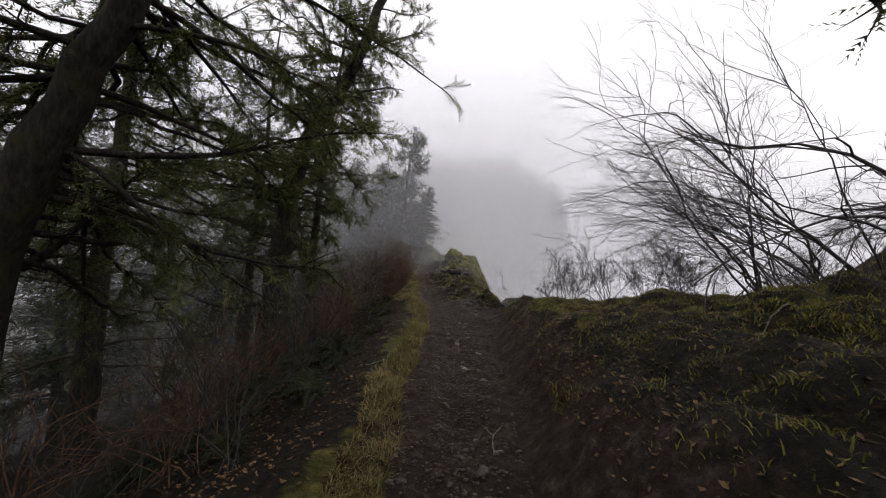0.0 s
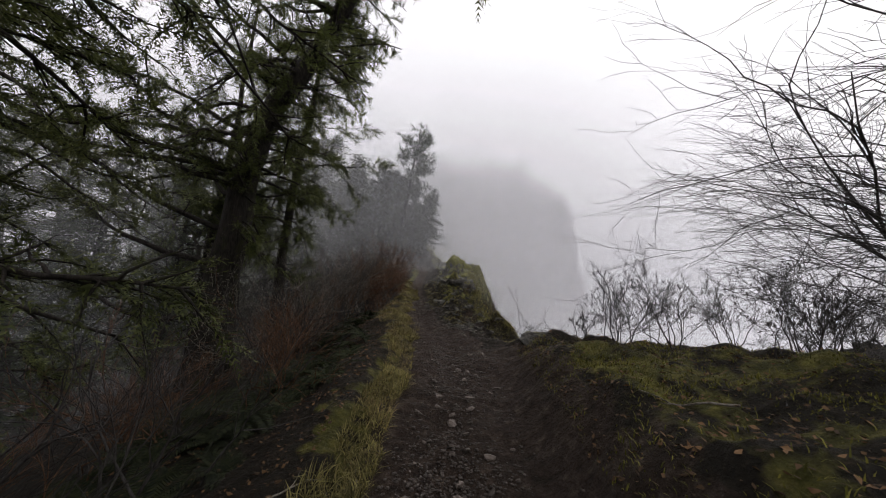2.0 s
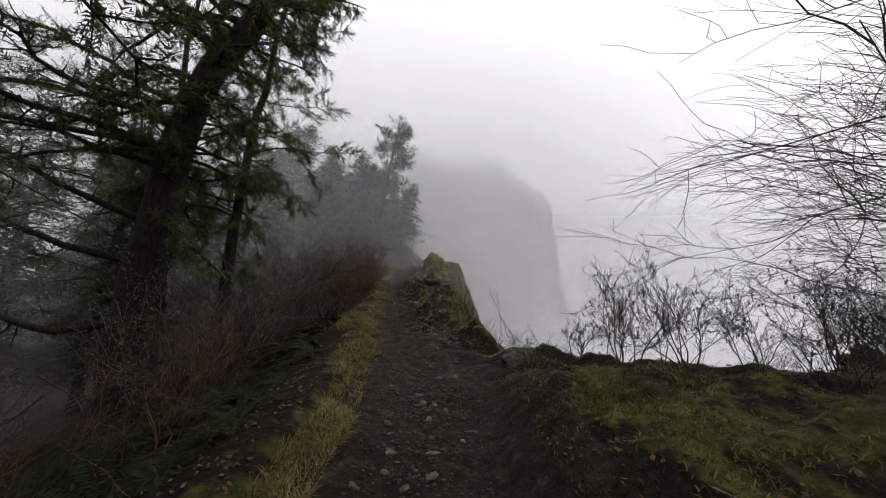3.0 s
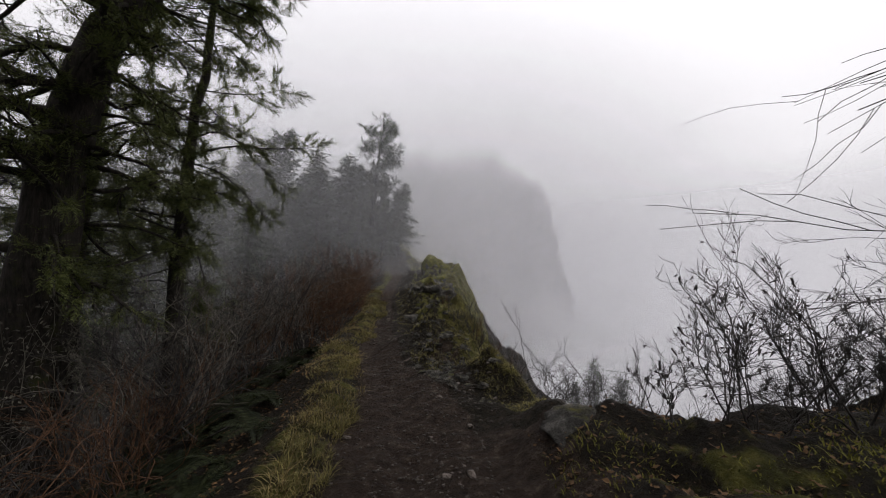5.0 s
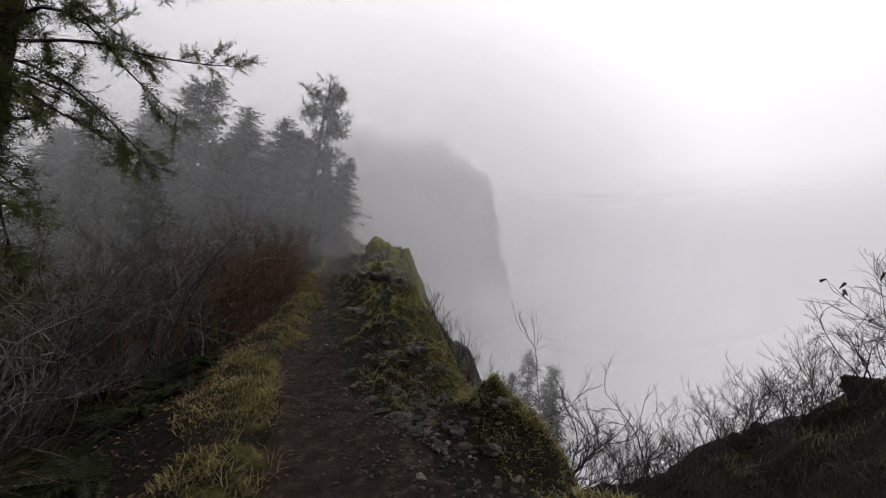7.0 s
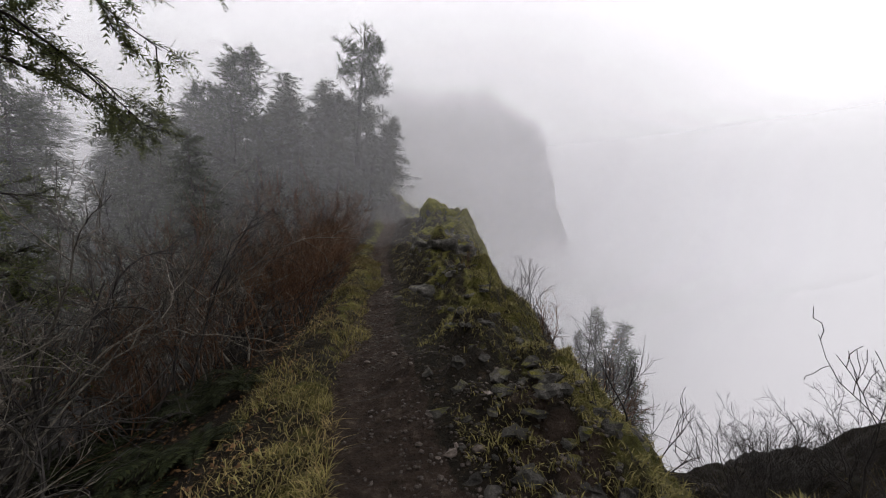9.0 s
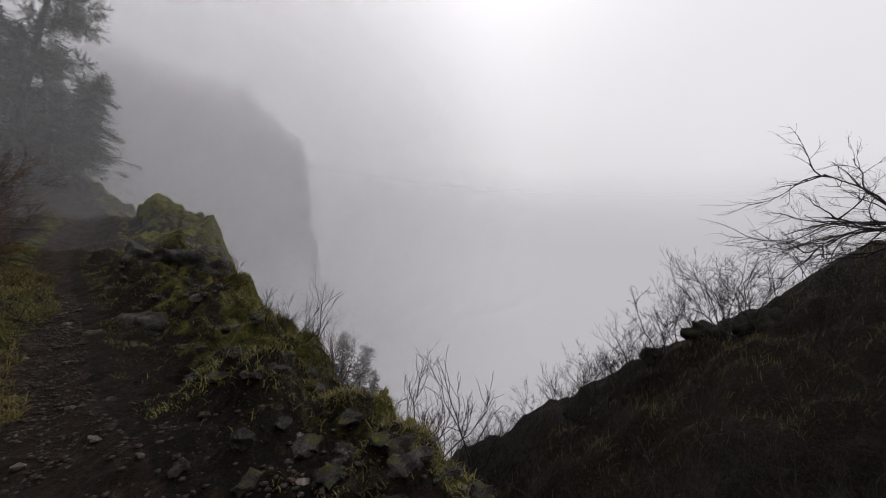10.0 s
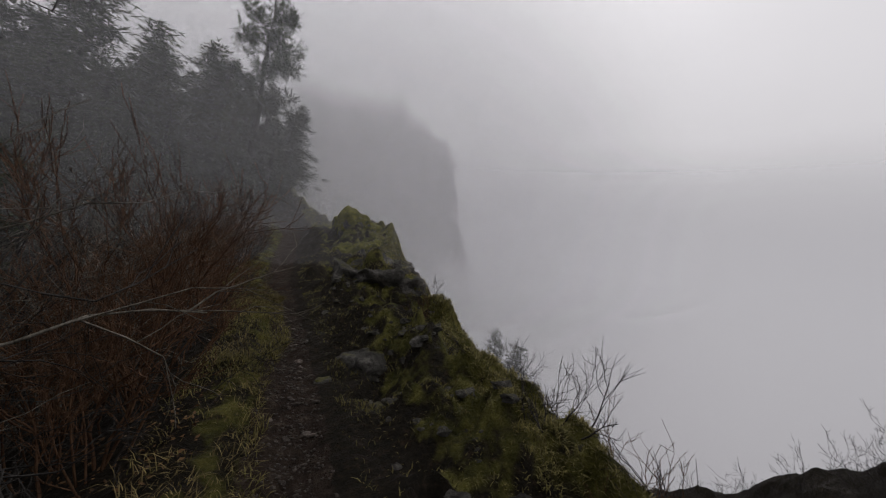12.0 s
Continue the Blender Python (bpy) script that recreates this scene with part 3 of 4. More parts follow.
def conifer(name, label, seed, base, trunk, r0, limbs, spray, per_m, limb_parts=True, needle=None, group=""):
    """A fir. trunk: points up the stem; limbs: rows of (count, from z, to z, length low, length high, azimuth, spread, droop, bare inner share)."""
    rnd = np.random.default_rng(seed)
    root = empty(name, pose(*base), label, "tree", group)
    org = np.asarray(base, float)
    tp = np.asarray(trunk, float) - org
    tz = np.linspace(0, 1, 22)
    ct = np.linspace(0, 1, len(tp))
    line = np.stack([np.interp(tz, ct, tp[:, k]) for k in range(3)], -1)
    line[1:-1] += rnd.normal(0, r0 * 0.12, (20, 3)) * (1, 1, 0)
    rad = r0 * (1 - tz * 0.9) * (1 + 0.5 * np.exp(-tz * 18))
    st = Strands()
    st.tube(line, rad, 12)
    child("trunk", st.mesh("trunk", BARK), root)
    crown, wood = Strands(), Strands()
    for count, z0, z1, l0, l1, az, spread, droop, bare in limbs:
        for k in range(count):
            z = z0 + (z1 - z0) * (k + rnd.uniform(0, 1)) / count
            zz = z - org[2]
            t = np.clip((zz - line[0, 2]) / (line[-1, 2] - line[0, 2]), 0, 1)
            start = np.array([np.interp(t, tz, line[:, j]) for j in range(3)])
            a = radians(az + rnd.uniform(-spread, spread))
            ln = (l0 + (l1 - l0) * (k + 0.5) / count) * rnd.uniform(0.7, 1.2)
            lift = rnd.uniform(-0.1, 0.35) - droop * 0.3
            pts = wander(rnd, start, (math.cos(a), math.sin(a), lift), ln, 9, 0.17, (0, 0, -droop))
            rb = max(0.012, r0 * 0.22 * (1 - t * 0.7) * min(1, ln / 2.5))
            lm = Strands() if limb_parts else wood
            lm.tube(pts, np.linspace(rb, rb * 0.2, 10), 5)
            ps, ws = [], []
            twigs = int(ln * 7)
            for q in range(twigs):
                u = bare + (1 - bare) * rnd.uniform(0, 1) ** 0.8
                i = u * 9
                i0 = min(int(i), 8)
                p = pts[i0] + (pts[i0 + 1] - pts[i0]) * (i - i0)
                along = unit(pts[i0 + 1] - pts[i0])
                out = unit(along * 0.7 + rnd.normal(0, 0.65, 3) * (1, 1, 0.5) + (0, 0, -0.25 * droop))
                tl_ = rnd.uniform(0.25, 0.75) * min(1, ln / 2) * (1.15 - 0.5 * u)
                tw = wander(rnd, p, out, tl_, 4, 0.18, (0, 0, -0.4 * droop))
                lm.tube(tw, np.linspace(rb * 0.22 + 0.003, 0.002, 5), 3)
                for g in range(max(2, int(tl_ * per_m))):
                    h = rnd.uniform(0.15, 1) * 4
                    h0 = min(int(h), 3)
                    ps.append(tw[h0] + (tw[h0 + 1] - tw[h0]) * (h - h0) + rnd.normal(0, 0.02, 3))
                    ws.append(unit(tw[h0 + 1] - tw[h0]) + rnd.normal(0, 0.55, 3))
            if bare > 0.2:
                for q in range(int(ln * 4)):
                    i = rnd.uniform(0.1, 1) * 9
                    i0 = min(int(i), 8)
                    p = pts[i0] + (pts[i0 + 1] - pts[i0]) * (i - i0)
                    tw = wander(rnd, p, unit(pts[i0 + 1] - pts[i0]) * 0.5 + rnd.normal(0, 0.7, 3), rnd.uniform(0.2, 0.7), 5, 0.3)
                    lm.tube(tw, np.linspace(rb * 0.25 + 0.003, 0.002, 6), 3)
            if per_m > 0:
                needle_sprays(crown, rnd, ps, ws, spray)
            if limb_parts:
                child("limb", lm.mesh("limb", BARK), root)
    if not limb_parts and wood.n:
        child("limbs", wood.mesh("limbs", BARK), root)
    if crown.n:
        child("crown", crown.mesh("crown", needle or NEEDLE, False), root)
    return root


def far_conifer(seed, tall, wide, ragged, dense=1.0):
    """Trunk and crown meshes of a fir that is seen from afar: tiers of drooping boughs, each a bunch of sprays."""
    rnd = np.random.default_rng(seed)
    t, c = Strands(), Strands()
    bend = rnd.normal(0, 0.012 * tall, 2)
    line = [(bend[0] * u * u, bend[1] * u * u, tall * u) for u in np.linspace(0, 1, 9)]
    t.tube(line, np.linspace(0.018 * tall, 0.01, 9), 6)
    tiers = int(tall * 2.6)
    for k in range(tiers):
        u = 0.16 + 0.83 * k / tiers
        reach = wide * (1 - u) ** 0.85 * rnd.uniform(1 - ragged, 1.15) + 0.10
        for j in range(6):
            a = rnd.uniform(0, 2 * math.pi)
            start = np.array([bend[0] * u * u, bend[1] * u * u, tall * u + rnd.normal(0, 0.15)])
            ln = reach * rnd.uniform(0.55, 1.1)
            pts = wander(rnd, start, (math.cos(a), math.sin(a), 0.12), ln, 4, 0.12, (0, 0, -0.45))
            t.tube(pts, np.linspace(0.035, 0.008, 5), 3)
            n_s = int((7 + ln * 12) * dense)
            ps = [pts[min(int(i), 3)] + (pts[min(int(i), 3) + 1] - pts[min(int(i), 3)]) * (i % 1) + rnd.normal(0, 0.10, 3) for i in rnd.uniform(0.6, 3.99, n_s)]
            ws = [np.array([math.cos(a), math.sin(a), -0.2]) + rnd.normal(0, 0.6, 3) for _ in range(n_s)]
            needle_sprays(c, rnd, ps, ws, 0.5, 2, 0.3)
    return t.mesh("far_trunk", BARK), c.mesh("far_crown", NEEDLE_FAR, False)


def twig_tree(s, rnd, start, way, length, r, depth, wild, pull, sides=4, forks=5):
    steps = 7 if depth > 1 else 4
    pts = wander(rnd, start, way, length, steps, wild, pull)
    s.tube(pts, np.linspace(r, max(r * 0.25, 0.0014), steps + 1), sides if depth > 1 else 3)
    if depth == 0:
        return
    kids = forks if depth > 1 else max(2, forks - 1)
    for _ in range(kids):
        i = rnd.uniform(0.25, 1.0) * steps
        i0 = min(int(i), steps - 1)
        p = pts[i0] + (pts[i0 + 1] - pts[i0]) * (i - i0)
        d = unit(unit(pts[i0 + 1] - pts[i0]) + rnd.normal(0, 0.42, 3))
        twig_tree(s, rnd, p, d, length * rnd.uniform(0.35, 0.62), max(r * 0.45, 0.0018), depth - 1, wild, pull, sides, forks)


def shrub(name, label, seed, m, stems, length, spread, lean, r, depth, mat, wild=0.16, pull=(0, 0, 0.25), group="", catkins=0, forks=5):
    """A leafless shrub: each stem with its twigs is a part."""
    rnd = np.random.default_rng(seed)
    root = empty(name, m, label, "shrub", group)
    for _ in range(stems):
        s = Strands()
        off = rnd.normal(0, 0.12, 3) * (1, 1, 0) + (0, 0, -0.08)
        way = unit(np.asarray(lean, float) + np.array([rnd.normal(0, spread), rnd.normal(0, spread), 1.0]))
        twig_tree(s, rnd, off, way, length * rnd.uniform(0.65, 1.15), r * rnd.uniform(0.7, 1.2), depth, wild, pull, 4, forks)
        if catkins:
            allv = np.vstack(s.v)
            for q in allv[rnd.integers(0, len(allv), catkins)]:
                s.tube([q, q + rnd.normal(0, 0.012, 3) + (0, 0, 0.008), q + rnd.normal(0, 0.014, 3) + (0, 0, -0.02)], [0.006, 0.011, 0.004], 4)
        child("stem", s.mesh("stem", mat), root)
    return root


def boulder(name, label, seed, centre, size, rough, mat, category="rock", cuts=4, boxy=0.0, group=""):
    """A weathered rock: a ball whose sides are cut by planes and worn by noise."""
    rnd = np.random.default_rng(seed)
    bm = bmesh.new()
    bmesh.ops.create_icosphere(bm, subdivisions=cuts, radius=1)
    planes = [(unit(rnd.normal(0, 1, 3)), rnd.uniform(0.55, 0.85)) for _ in range(9)]
    for v in bm.verts:
        p = np.array(v.co)
        p = p * (1 - boxy) + boxy * 0.85 * p / np.abs(p).max()
        for nrm, dist in planes:
            e = p @ nrm - dist
            if e > 0:
                p = p - nrm * e * 0.9
        q = Vector(p * 1.7 + rnd.integers(0, 1) + seed)
        p = p * (1 + rough * noise.fractal(q, 0.9, 2.0, 5))
        v.co = p * np.asarray(size, float)
    me = bpy.data.meshes.new(name)
    bm.to_mesh(me)
    bm.free()
    me.materials.append(mat)
    me.polygons.foreach_set("use_smooth", [cuts > 2] * len(me.polygons))
    ob = new(name, me)
    ob.matrix_world = pose(*centre, 0, 0, rnd.uniform(-15, 15))
    return tagged(ob, label, category, group)


# ---------------------------------------------------------------- trees beside the trail
def stem_at(*pts):
    return list(pts)


gz = ground_at(-4.7, 10.0)
leaning = conifer("fir_tree", "leaning fir with long crooked mossy limbs beside the trail", 11, (-4.7, 10.0, gz - 0.15),
        [(-4.7, 10.0, gz - 0.15), (-4.62, 10.0, 1.0), (-4.42, 10.0, 3.3), (-3.7, 10.05, 5.4), (-2.55, 10.1, 7.6), (-1.7, 10.2, 10.0), (-1.2, 10.3, 13.0)], 0.40,
        [(7, 0.4, 4.0, 3.2, 3.6, 180, 40, 0.10, 0.75), (16, 3.4, 8.8, 3.8, 2.8, 185, 60, 0.12, 0.3), (44, 1.8, 8.5, 1.5, 1.2, 0, 70, 0.4, 0.05), (20, 3.2, 8.5, 2.0, 2.1, 280, 60, 0.4, 0.15), (26, 6.5, 12.5, 2.0, 0.9, 0, 180, 0.25, 0.05)], 0.17, 52)

def ivy_part(root, seed, centre, z0, z1, reach):
    """Pale dead ivy and lichen on a trunk's foot: small leaves on thin stems."""
    rnd = np.random.default_rng(seed)
    s = Strands()
    for _ in range(46):
        a = rnd.uniform(-2.2, 0.9)
        st = wander(rnd, (centre[0] + 0.34 * math.cos(a), centre[1] + 0.34 * math.sin(a), rnd.uniform(z0, z0 + (z1 - z0) * 0.6)), (math.cos(a) * 0.35, math.sin(a) * 0.35, 1), rnd.uniform(0.5, 1.2), 6, 0.2)
        s.tube(st, np.linspace(0.006, 0.002, 7), 3)
        for p in st[rnd.integers(0, 7, 34)]:
            p = p + rnd.normal(0, reach, 3)
            u, w = unit(rnd.normal(0, 1, 3)) * 0.026, unit(rnd.normal(0, 1, 3)) * 0.014
            s.add([p - u, p - w, p + u, p + w], [(0, 1, 2, 3)])
    child("ivy", s.mesh("ivy", IVY, False), root, "pale dead ivy leaves")


ivy_part(leaning, 12, (0.06, 0.0), 0.3, 4.2, 0.07)

gz = ground_at(-4.65, 12.6)
conifer("fir_tree", "slender dark fir with drooping green boughs", 23, (-4.65, 12.6, gz - 0.15),
        [(-4.65, 12.6, gz - 0.15), (-4.6, 12.6, 2.0), (-4.35, 12.6, 5.0), (-3.9, 12.6, 8.5), (-3.5, 12.6, 12.0)], 0.17,
        [(14, 1.0, 3.2, 1.1, 1.3, 0, 180, 0.4, 0.5), (66, 3.0, 11.5, 2.7, 0.9, 0, 180, 0.4, 0.05)], 0.20, 56)

gz = ground_at(-4.3, 3.0)
conifer("fir_tree", "dark mossy fir with hanging boughs beside the trail", 31, (-4.3, 3.0, gz - 0.2),
        [(-4.3, 3.0, gz - 0.2), (-3.95, 3.0, 1.1), (-3.5, 3.0, 2.25), (-2.8, 3.0, 3.75), (-1.95, 3.0, 5.7), (-1.2, 3.0, 9.0)], 0.27,
        [(8, 0.6, 2.6, 2.2, 2.6, 100, 50, 0.3, 0.6), (34, 2.2, 5.4, 2.6, 3.0, 110, 75, 0.45, 0.08), (24, 4.0, 8.5, 2.6, 1.0, 0, 180, 0.4, 0.1)], 0.15, 52)

for seed, x, y, top in ((33, -6.2, 6.3, 9.5), (35, -7.3, 13.2, 10.5)):
    gz = ground_at(x, y)
    conifer("fir_tree", "shaggy dark fir on the slope below the trail", seed, (x, y, gz - 0.2),
            [(x, y, gz - 0.2), (x + 0.2, y, 1.5), (x + 0.5, y, 5.0), (x + 0.9, y, top)], 0.22,
            [(10, -0.5, 2.2, 1.8, 2.2, 0, 180, 0.2, 0.7), (44, 1.8, top - 0.4, 2.9, 0.9, 0, 180, 0.45, 0.12)], 0.18, 38)

# firs added behind and beside the start as shade; the first's boughs show overhead
for seed, x, y, lean in ((41, 4.6, -0.6, -0.4), (43, -2.6, -2.4, 0.2), (47, 2.8, -4.0, 0.0)):
    gz = ground_at(x, y)
    conifer("fir_tree", "old fir added near the start, boughs shading the trail", seed, (x, y, gz - 0.2),
            [(x, y, gz - 0.2), (x + lean * 0.3, y, gz + 3), (x + lean, y + 0.1, gz + 7), (x + lean * 1.5, y + 0.2, gz + 11)], 0.3,
            [(7 if seed == 41 else 1, gz + 2.6, gz + 3.6, 3.6, 3.4, 105, 22, 0.05, 0.45), (26, gz + 3.4, gz + 7.5, 3.2, 3.0, 0, 180, 0.3, 0.15), (16, gz + 7, gz + 10.5, 2.6, 1.2, 0, 180, 0.3, 0.15)], 0.2, 18)

far_meshes = [far_conifer(100 + k, 13.0, 3.4 + 0.5 * k, 0.75, 0.95) for k in range(4)]
open_meshes = [far_conifer(110 + k, 13.0, 3.4 + 0.5 * k, 0.8, 0.65) for k in range(4)]


def plant_fir(x, y, top, seed, label, group, lean=0.0, widen=1.0, kinds=None):
    rnd = random.Random(seed)
    z = ground_at(x, y) - 0.2
    tall = max(4.0, top - z)
    t, c = (kinds or far_meshes)[seed % 4]
    s = tall / 13.0
    root = empty("fir_tree", pose(x, y, z, 0, lean, rnd.uniform(0, 360) if lean == 0 else 0) @ Matrix.Diagonal((s * widen, s * widen, s, 1)), label, "tree", group)
    child("trunk", t, root)
    child("crown", c, root)


# dark wood on the slope below the trail, and firs standing in the mist ahead
for k, (x, y, top) in enumerate(((-9.5, 14.5, 5.6), (-11, 10.5, 5.6), (-9.8, 18.5, 6.0), (-13, 15, 6.6), (-15, 21, 7.2), (-9.5, 4.5, 6.5), (-13, 6.5, 7.0), (-8.0, 22.5, 5.4), (-11.5, 25, 6.6),
                                 (-18, 12, 8), (-20, 27, 9), (-17, 18, 8), (-15, 1, 8), (-10, -4, 7.5), (-22, 20, 9), (-14, 28, 8), (-24, 9, 9), (-16, 8, 7))):
    plant_fir(x, y, top, k, "dark green fir on the misty slope", "firs on the slope", 0.0 if k % 3 else 6.0, 1.05, open_meshes)
for k, (x, y, top) in enumerate(((-18.8, 35, 8.8), (-16.2, 35, 12.0), (-13.2, 35, 14.0), (-10.4, 35.5, 12.6), (-9.0, 34, 10.5), (-7.7, 36, 12.3), (-6.6, 35, 11.0), (-5.6, 37, 10.8), (-14.8, 36, 11.5),
                                 (-22, 36, 10), (-11.8, 38, 11.0), (-4.6, 39, 11.5), (-17.5, 38, 11), (-2.6, 41, 11.0), (-5.5, 33, 8.0), (-8.3, 33, 8.5), (-3.4, 34.5, 8.0), (-25, 33, 11), (-10.5, 32, 8.6), (-13, 32.5, 9.6), (-15.5, 32, 8.6), (-19, 32, 8.8), (-2.9, 38, 9.5))):
    plant_fir(x, y, top, k + 5, "wind-bent fir standing grey in the mist", "firs in the mist", 7.0, 1.3, open_meshes if k % 4 == 3 else far_meshes)
gz = ground_at(-3.3, 36)
conifer("pine_tree", "tall flat-topped fir standing grey in the mist", 77, (-4.6, 36, gz - 0.2),
        [(-4.6, 36, gz - 0.2), (-4.3, 36, 6), (-3.8, 36, 11), (-3.3, 36, 15.6)], 0.28,
        [(14, 4.0, 10.0, 2.4, 2.2, 0, 180, 0.3, 0.05), (40, 9.5, 14.2, 2.3, 1.5, 0, 180, 0.05, 0.1), (16, 12.5, 15.0, 1.5, 1.2, 0, 75, -0.2, 0.1), (9, 13.8, 15.5, 0.9, 0.7, 0, 180, -0.3, 0.0)], 0.45, 22, True, NEEDLE_FAR)
for k, (x, y, top) in enumerate(((21, 50, -9.0), (17, 46, -10.5), (24, 52, -11.5), (14, 42, -11), (14.6, 33, -8.0), (12.9, 34, -10.0))):
    plant_fir(x, y, top, k + 41, "pale fir rising out of the misty ravine", "firs in the ravine", 3.0 * (k % 3), 1.1 + 0.15 * (k % 3), open_meshes)

# ---------------------------------------------------------------- leafless shrubs
GREY = "leafless grey shrub with many fine twigs on the cliff rim"
# tall arching alder on the bank
for k, (x, y, n, ln, lean) in enumerate(((4.8, 5.5, 7, 2.8, (-0.75, -0.05, 0)), (5.5, 5.1, 7, 3.3, (-0.8, 0.0, 0)), (6.1, 6.1, 7, 2.9, (-0.6, 0.1, 0)))):
    shrub("alder_shrub", "tall leafless alder arching over the mossy bank", 200 + k, pose(x, y, ground_at(x, y)), n, ln, 0.22, lean, 0.017, 3, ALDER, 0.21, (-0.55, 0, -0.05), "alders on the bank", 0, 5)
# overhanging tree
gz = ground_at(5.6, 2.6)
shrub("alder_tree", "leafless alder with long boughs over the trail", 230, pose(4.9, 3.4, gz), 3, 2.9, 0.12, (-1.1, 0.2, 0), 0.022, 3, ALDER, 0.19, (-0.3, 0, -0.25))
gz = ground_at(5.3, 4.3)
shrub("alder_tree", "leafless alder with a wide fan of boughs over the bank", 233, pose(5.3, 4.3, gz), 3, 3.0, 0.2, (-0.75, 0.05, 0), 0.022, 3, ALDER, 0.2, (-0.5, 0, -0.05))
for k, (x, y, n, ln) in enumerate(((2.55, 7.55, 4, 0.95), (3.35, 7.6, 4, 1.0), (3.9, 6.2, 5, 0.9), (4.35, 6.6, 5, 0.95), (3.0, 8.1, 5, 1.05), (2.2, 7.9, 3, 0.45), (3.6, 8.0, 5, 1.1), (4.3, 7.7, 5, 1.1), (4.9, 7.2, 4, 1.1), (5.6, 7.4, 4, 1.1))):
    shrub("rim_shrub", GREY, 240 + k, pose(x, y, ground_at(x, y)), n, ln, 0.22, (-0.05, 0, 0), 0.009, 3, ALDER, 0.22, (0, 0, 0.35), "shrubs on the rim", 10)
rs = random.Random(5)
rim_spots = [(2.3, 9.3), (2.9, 9.0), (3.6, 9.2), (4.3, 8.9), (5.0, 9.1), (5.8, 9.3), (6.5, 9.6), (3.2, 10.0), (4.2, 10.2), (5.2, 10.4), (6.2, 10.6), (7.2, 10.8), (1.9, 10.3), (2.4, 11.3)]
rim_spots += [(11.8, 11.0), (11.6, 11.7), (11.3, 12.3), (11.0, 12.8), (10.7, 13.3), (10.4, 13.8), (10.0, 14.4), (9.6, 15.0), (9.2, 15.6), (8.7, 16.1), (8.2, 16.6), (7.6, 16.9), (10.2, 12.9), (9.8, 13.7), (9.2, 14.5), (8.6, 15.2), (10.8, 11.6), (8.0, 15.8), (12.0, 10.2), (7.0, 16.4), (9.4, 13.2), (8.4, 14.0)]
protos = {}
for k, (x, y) in enumerate(rim_spots):
    m = pose(x, y, ground_at(x, y) - 0.05, 0, rs.uniform(-10, 10), rs.uniform(0, 360)) @ Matrix.Scale(1.0 if y < 11.5 and x < 8 else rs.uniform(1.1, 1.5), 4)
    key = k % 5
    if key not in protos:
        protos[key] = shrub("ravine_shrub", "dense leafless shrub on the steep ravine side", 300 + k, m, 6, 1.15, 0.38, (0, 0, 0), 0.012, 3, ALDER, 0.24, (0, 0, 0.4), "shrubs in the ravine")
    else:
        copy_thing(protos[key], m)
# crooked tree on the far side of the ravine
shrub("crooked_tree", "crooked leafless tree leaning out from the dark hillside", 350, pose(11.9, 8.3, ground_at(11.9, 8.3)), 8, 2.5, 0.22, (-0.3, 1.5, -0.75), 0.04, 3, ALDER, 0.28, (-0.1, 0.4, 0.1))
shrub("lichen_shrub", "sparse shrub with dark lichen tufts on the slope", 352, pose(9.7, 9.9, ground_at(9.7, 9.9)), 3, 2.0, 0.14, (-0.1, 0, 0), 0.018, 2, ALDER, 0.16, (0, 0, 0.2), "", 60)

# brush along the slope side of the trail
protos = {}
rs = random.Random(9)
spots = []
for y in np.arange(10.2, 23.0, 0.4):
    for _ in range(2 if y > 13 or 9.8 < y < 11.5 else 1):
        lx = float(np.interp(y, TRAIL_Y, TRAIL_L))
        spots.append((lx - (rs.uniform(0.85, 3.2) if y > 14.5 else rs.uniform(1.3, 3.2) if y > 13.2 else rs.uniform(2.2, 3.6)), y + rs.uniform(-0.3, 0.3)))
for k, (x, y) in enumerate(spots):
    lx = float(np.interp(y, TRAIL_Y, TRAIL_L))
    red = y > 13 and lx - x < 1.6 or 12.8 < y < 14.5 and k % 3 == 0
    key = ("r" if red else "p", k % 5)
    size = rs.uniform(0.8, 1.15) * (1.25 if y < 14 else 1.05)
    m = pose(x, y, ground_at(x, y) - 0.05, 0, rs.uniform(-10, 6), rs.uniform(0, 360)) @ Matrix.Scale(size, 4)
    if key not in protos:
        if red:
            protos[key] = shrub("red_shrub", "leafless shrub with thin red-brown twigs beside the trail", 400 + k, m, 9, 1.0, 0.26, (0, 0, 0), 0.009, 3, RED, 0.2, (0, 0, 0.45), "red shrubs by the trail")
        else:
            protos[key] = shrub("bare_shrub", "leafless shrub with pale lichened branches below the trail", 400 + k, m, 6, 1.75, 0.30, (0.0, 0, 0), 0.017, 3, PALE if k % 2 else ALDER, 0.30, (0, 0, 0.2), "bare shrubs below the trail", 0, 4)
    else:
        copy_thing(protos[key], m)
shrub("bare_shrub", "thin leafless branches reaching up beside the trail", 461, pose(-4.9, 14.4, ground_at(-4.9, 14.4)), 4, 2.8, 0.10, (0.08, 0.0, 0), 0.018, 3, PALE, 0.2, (0.1, 0, 0.1), "bare shrubs below the trail", 25, 4)
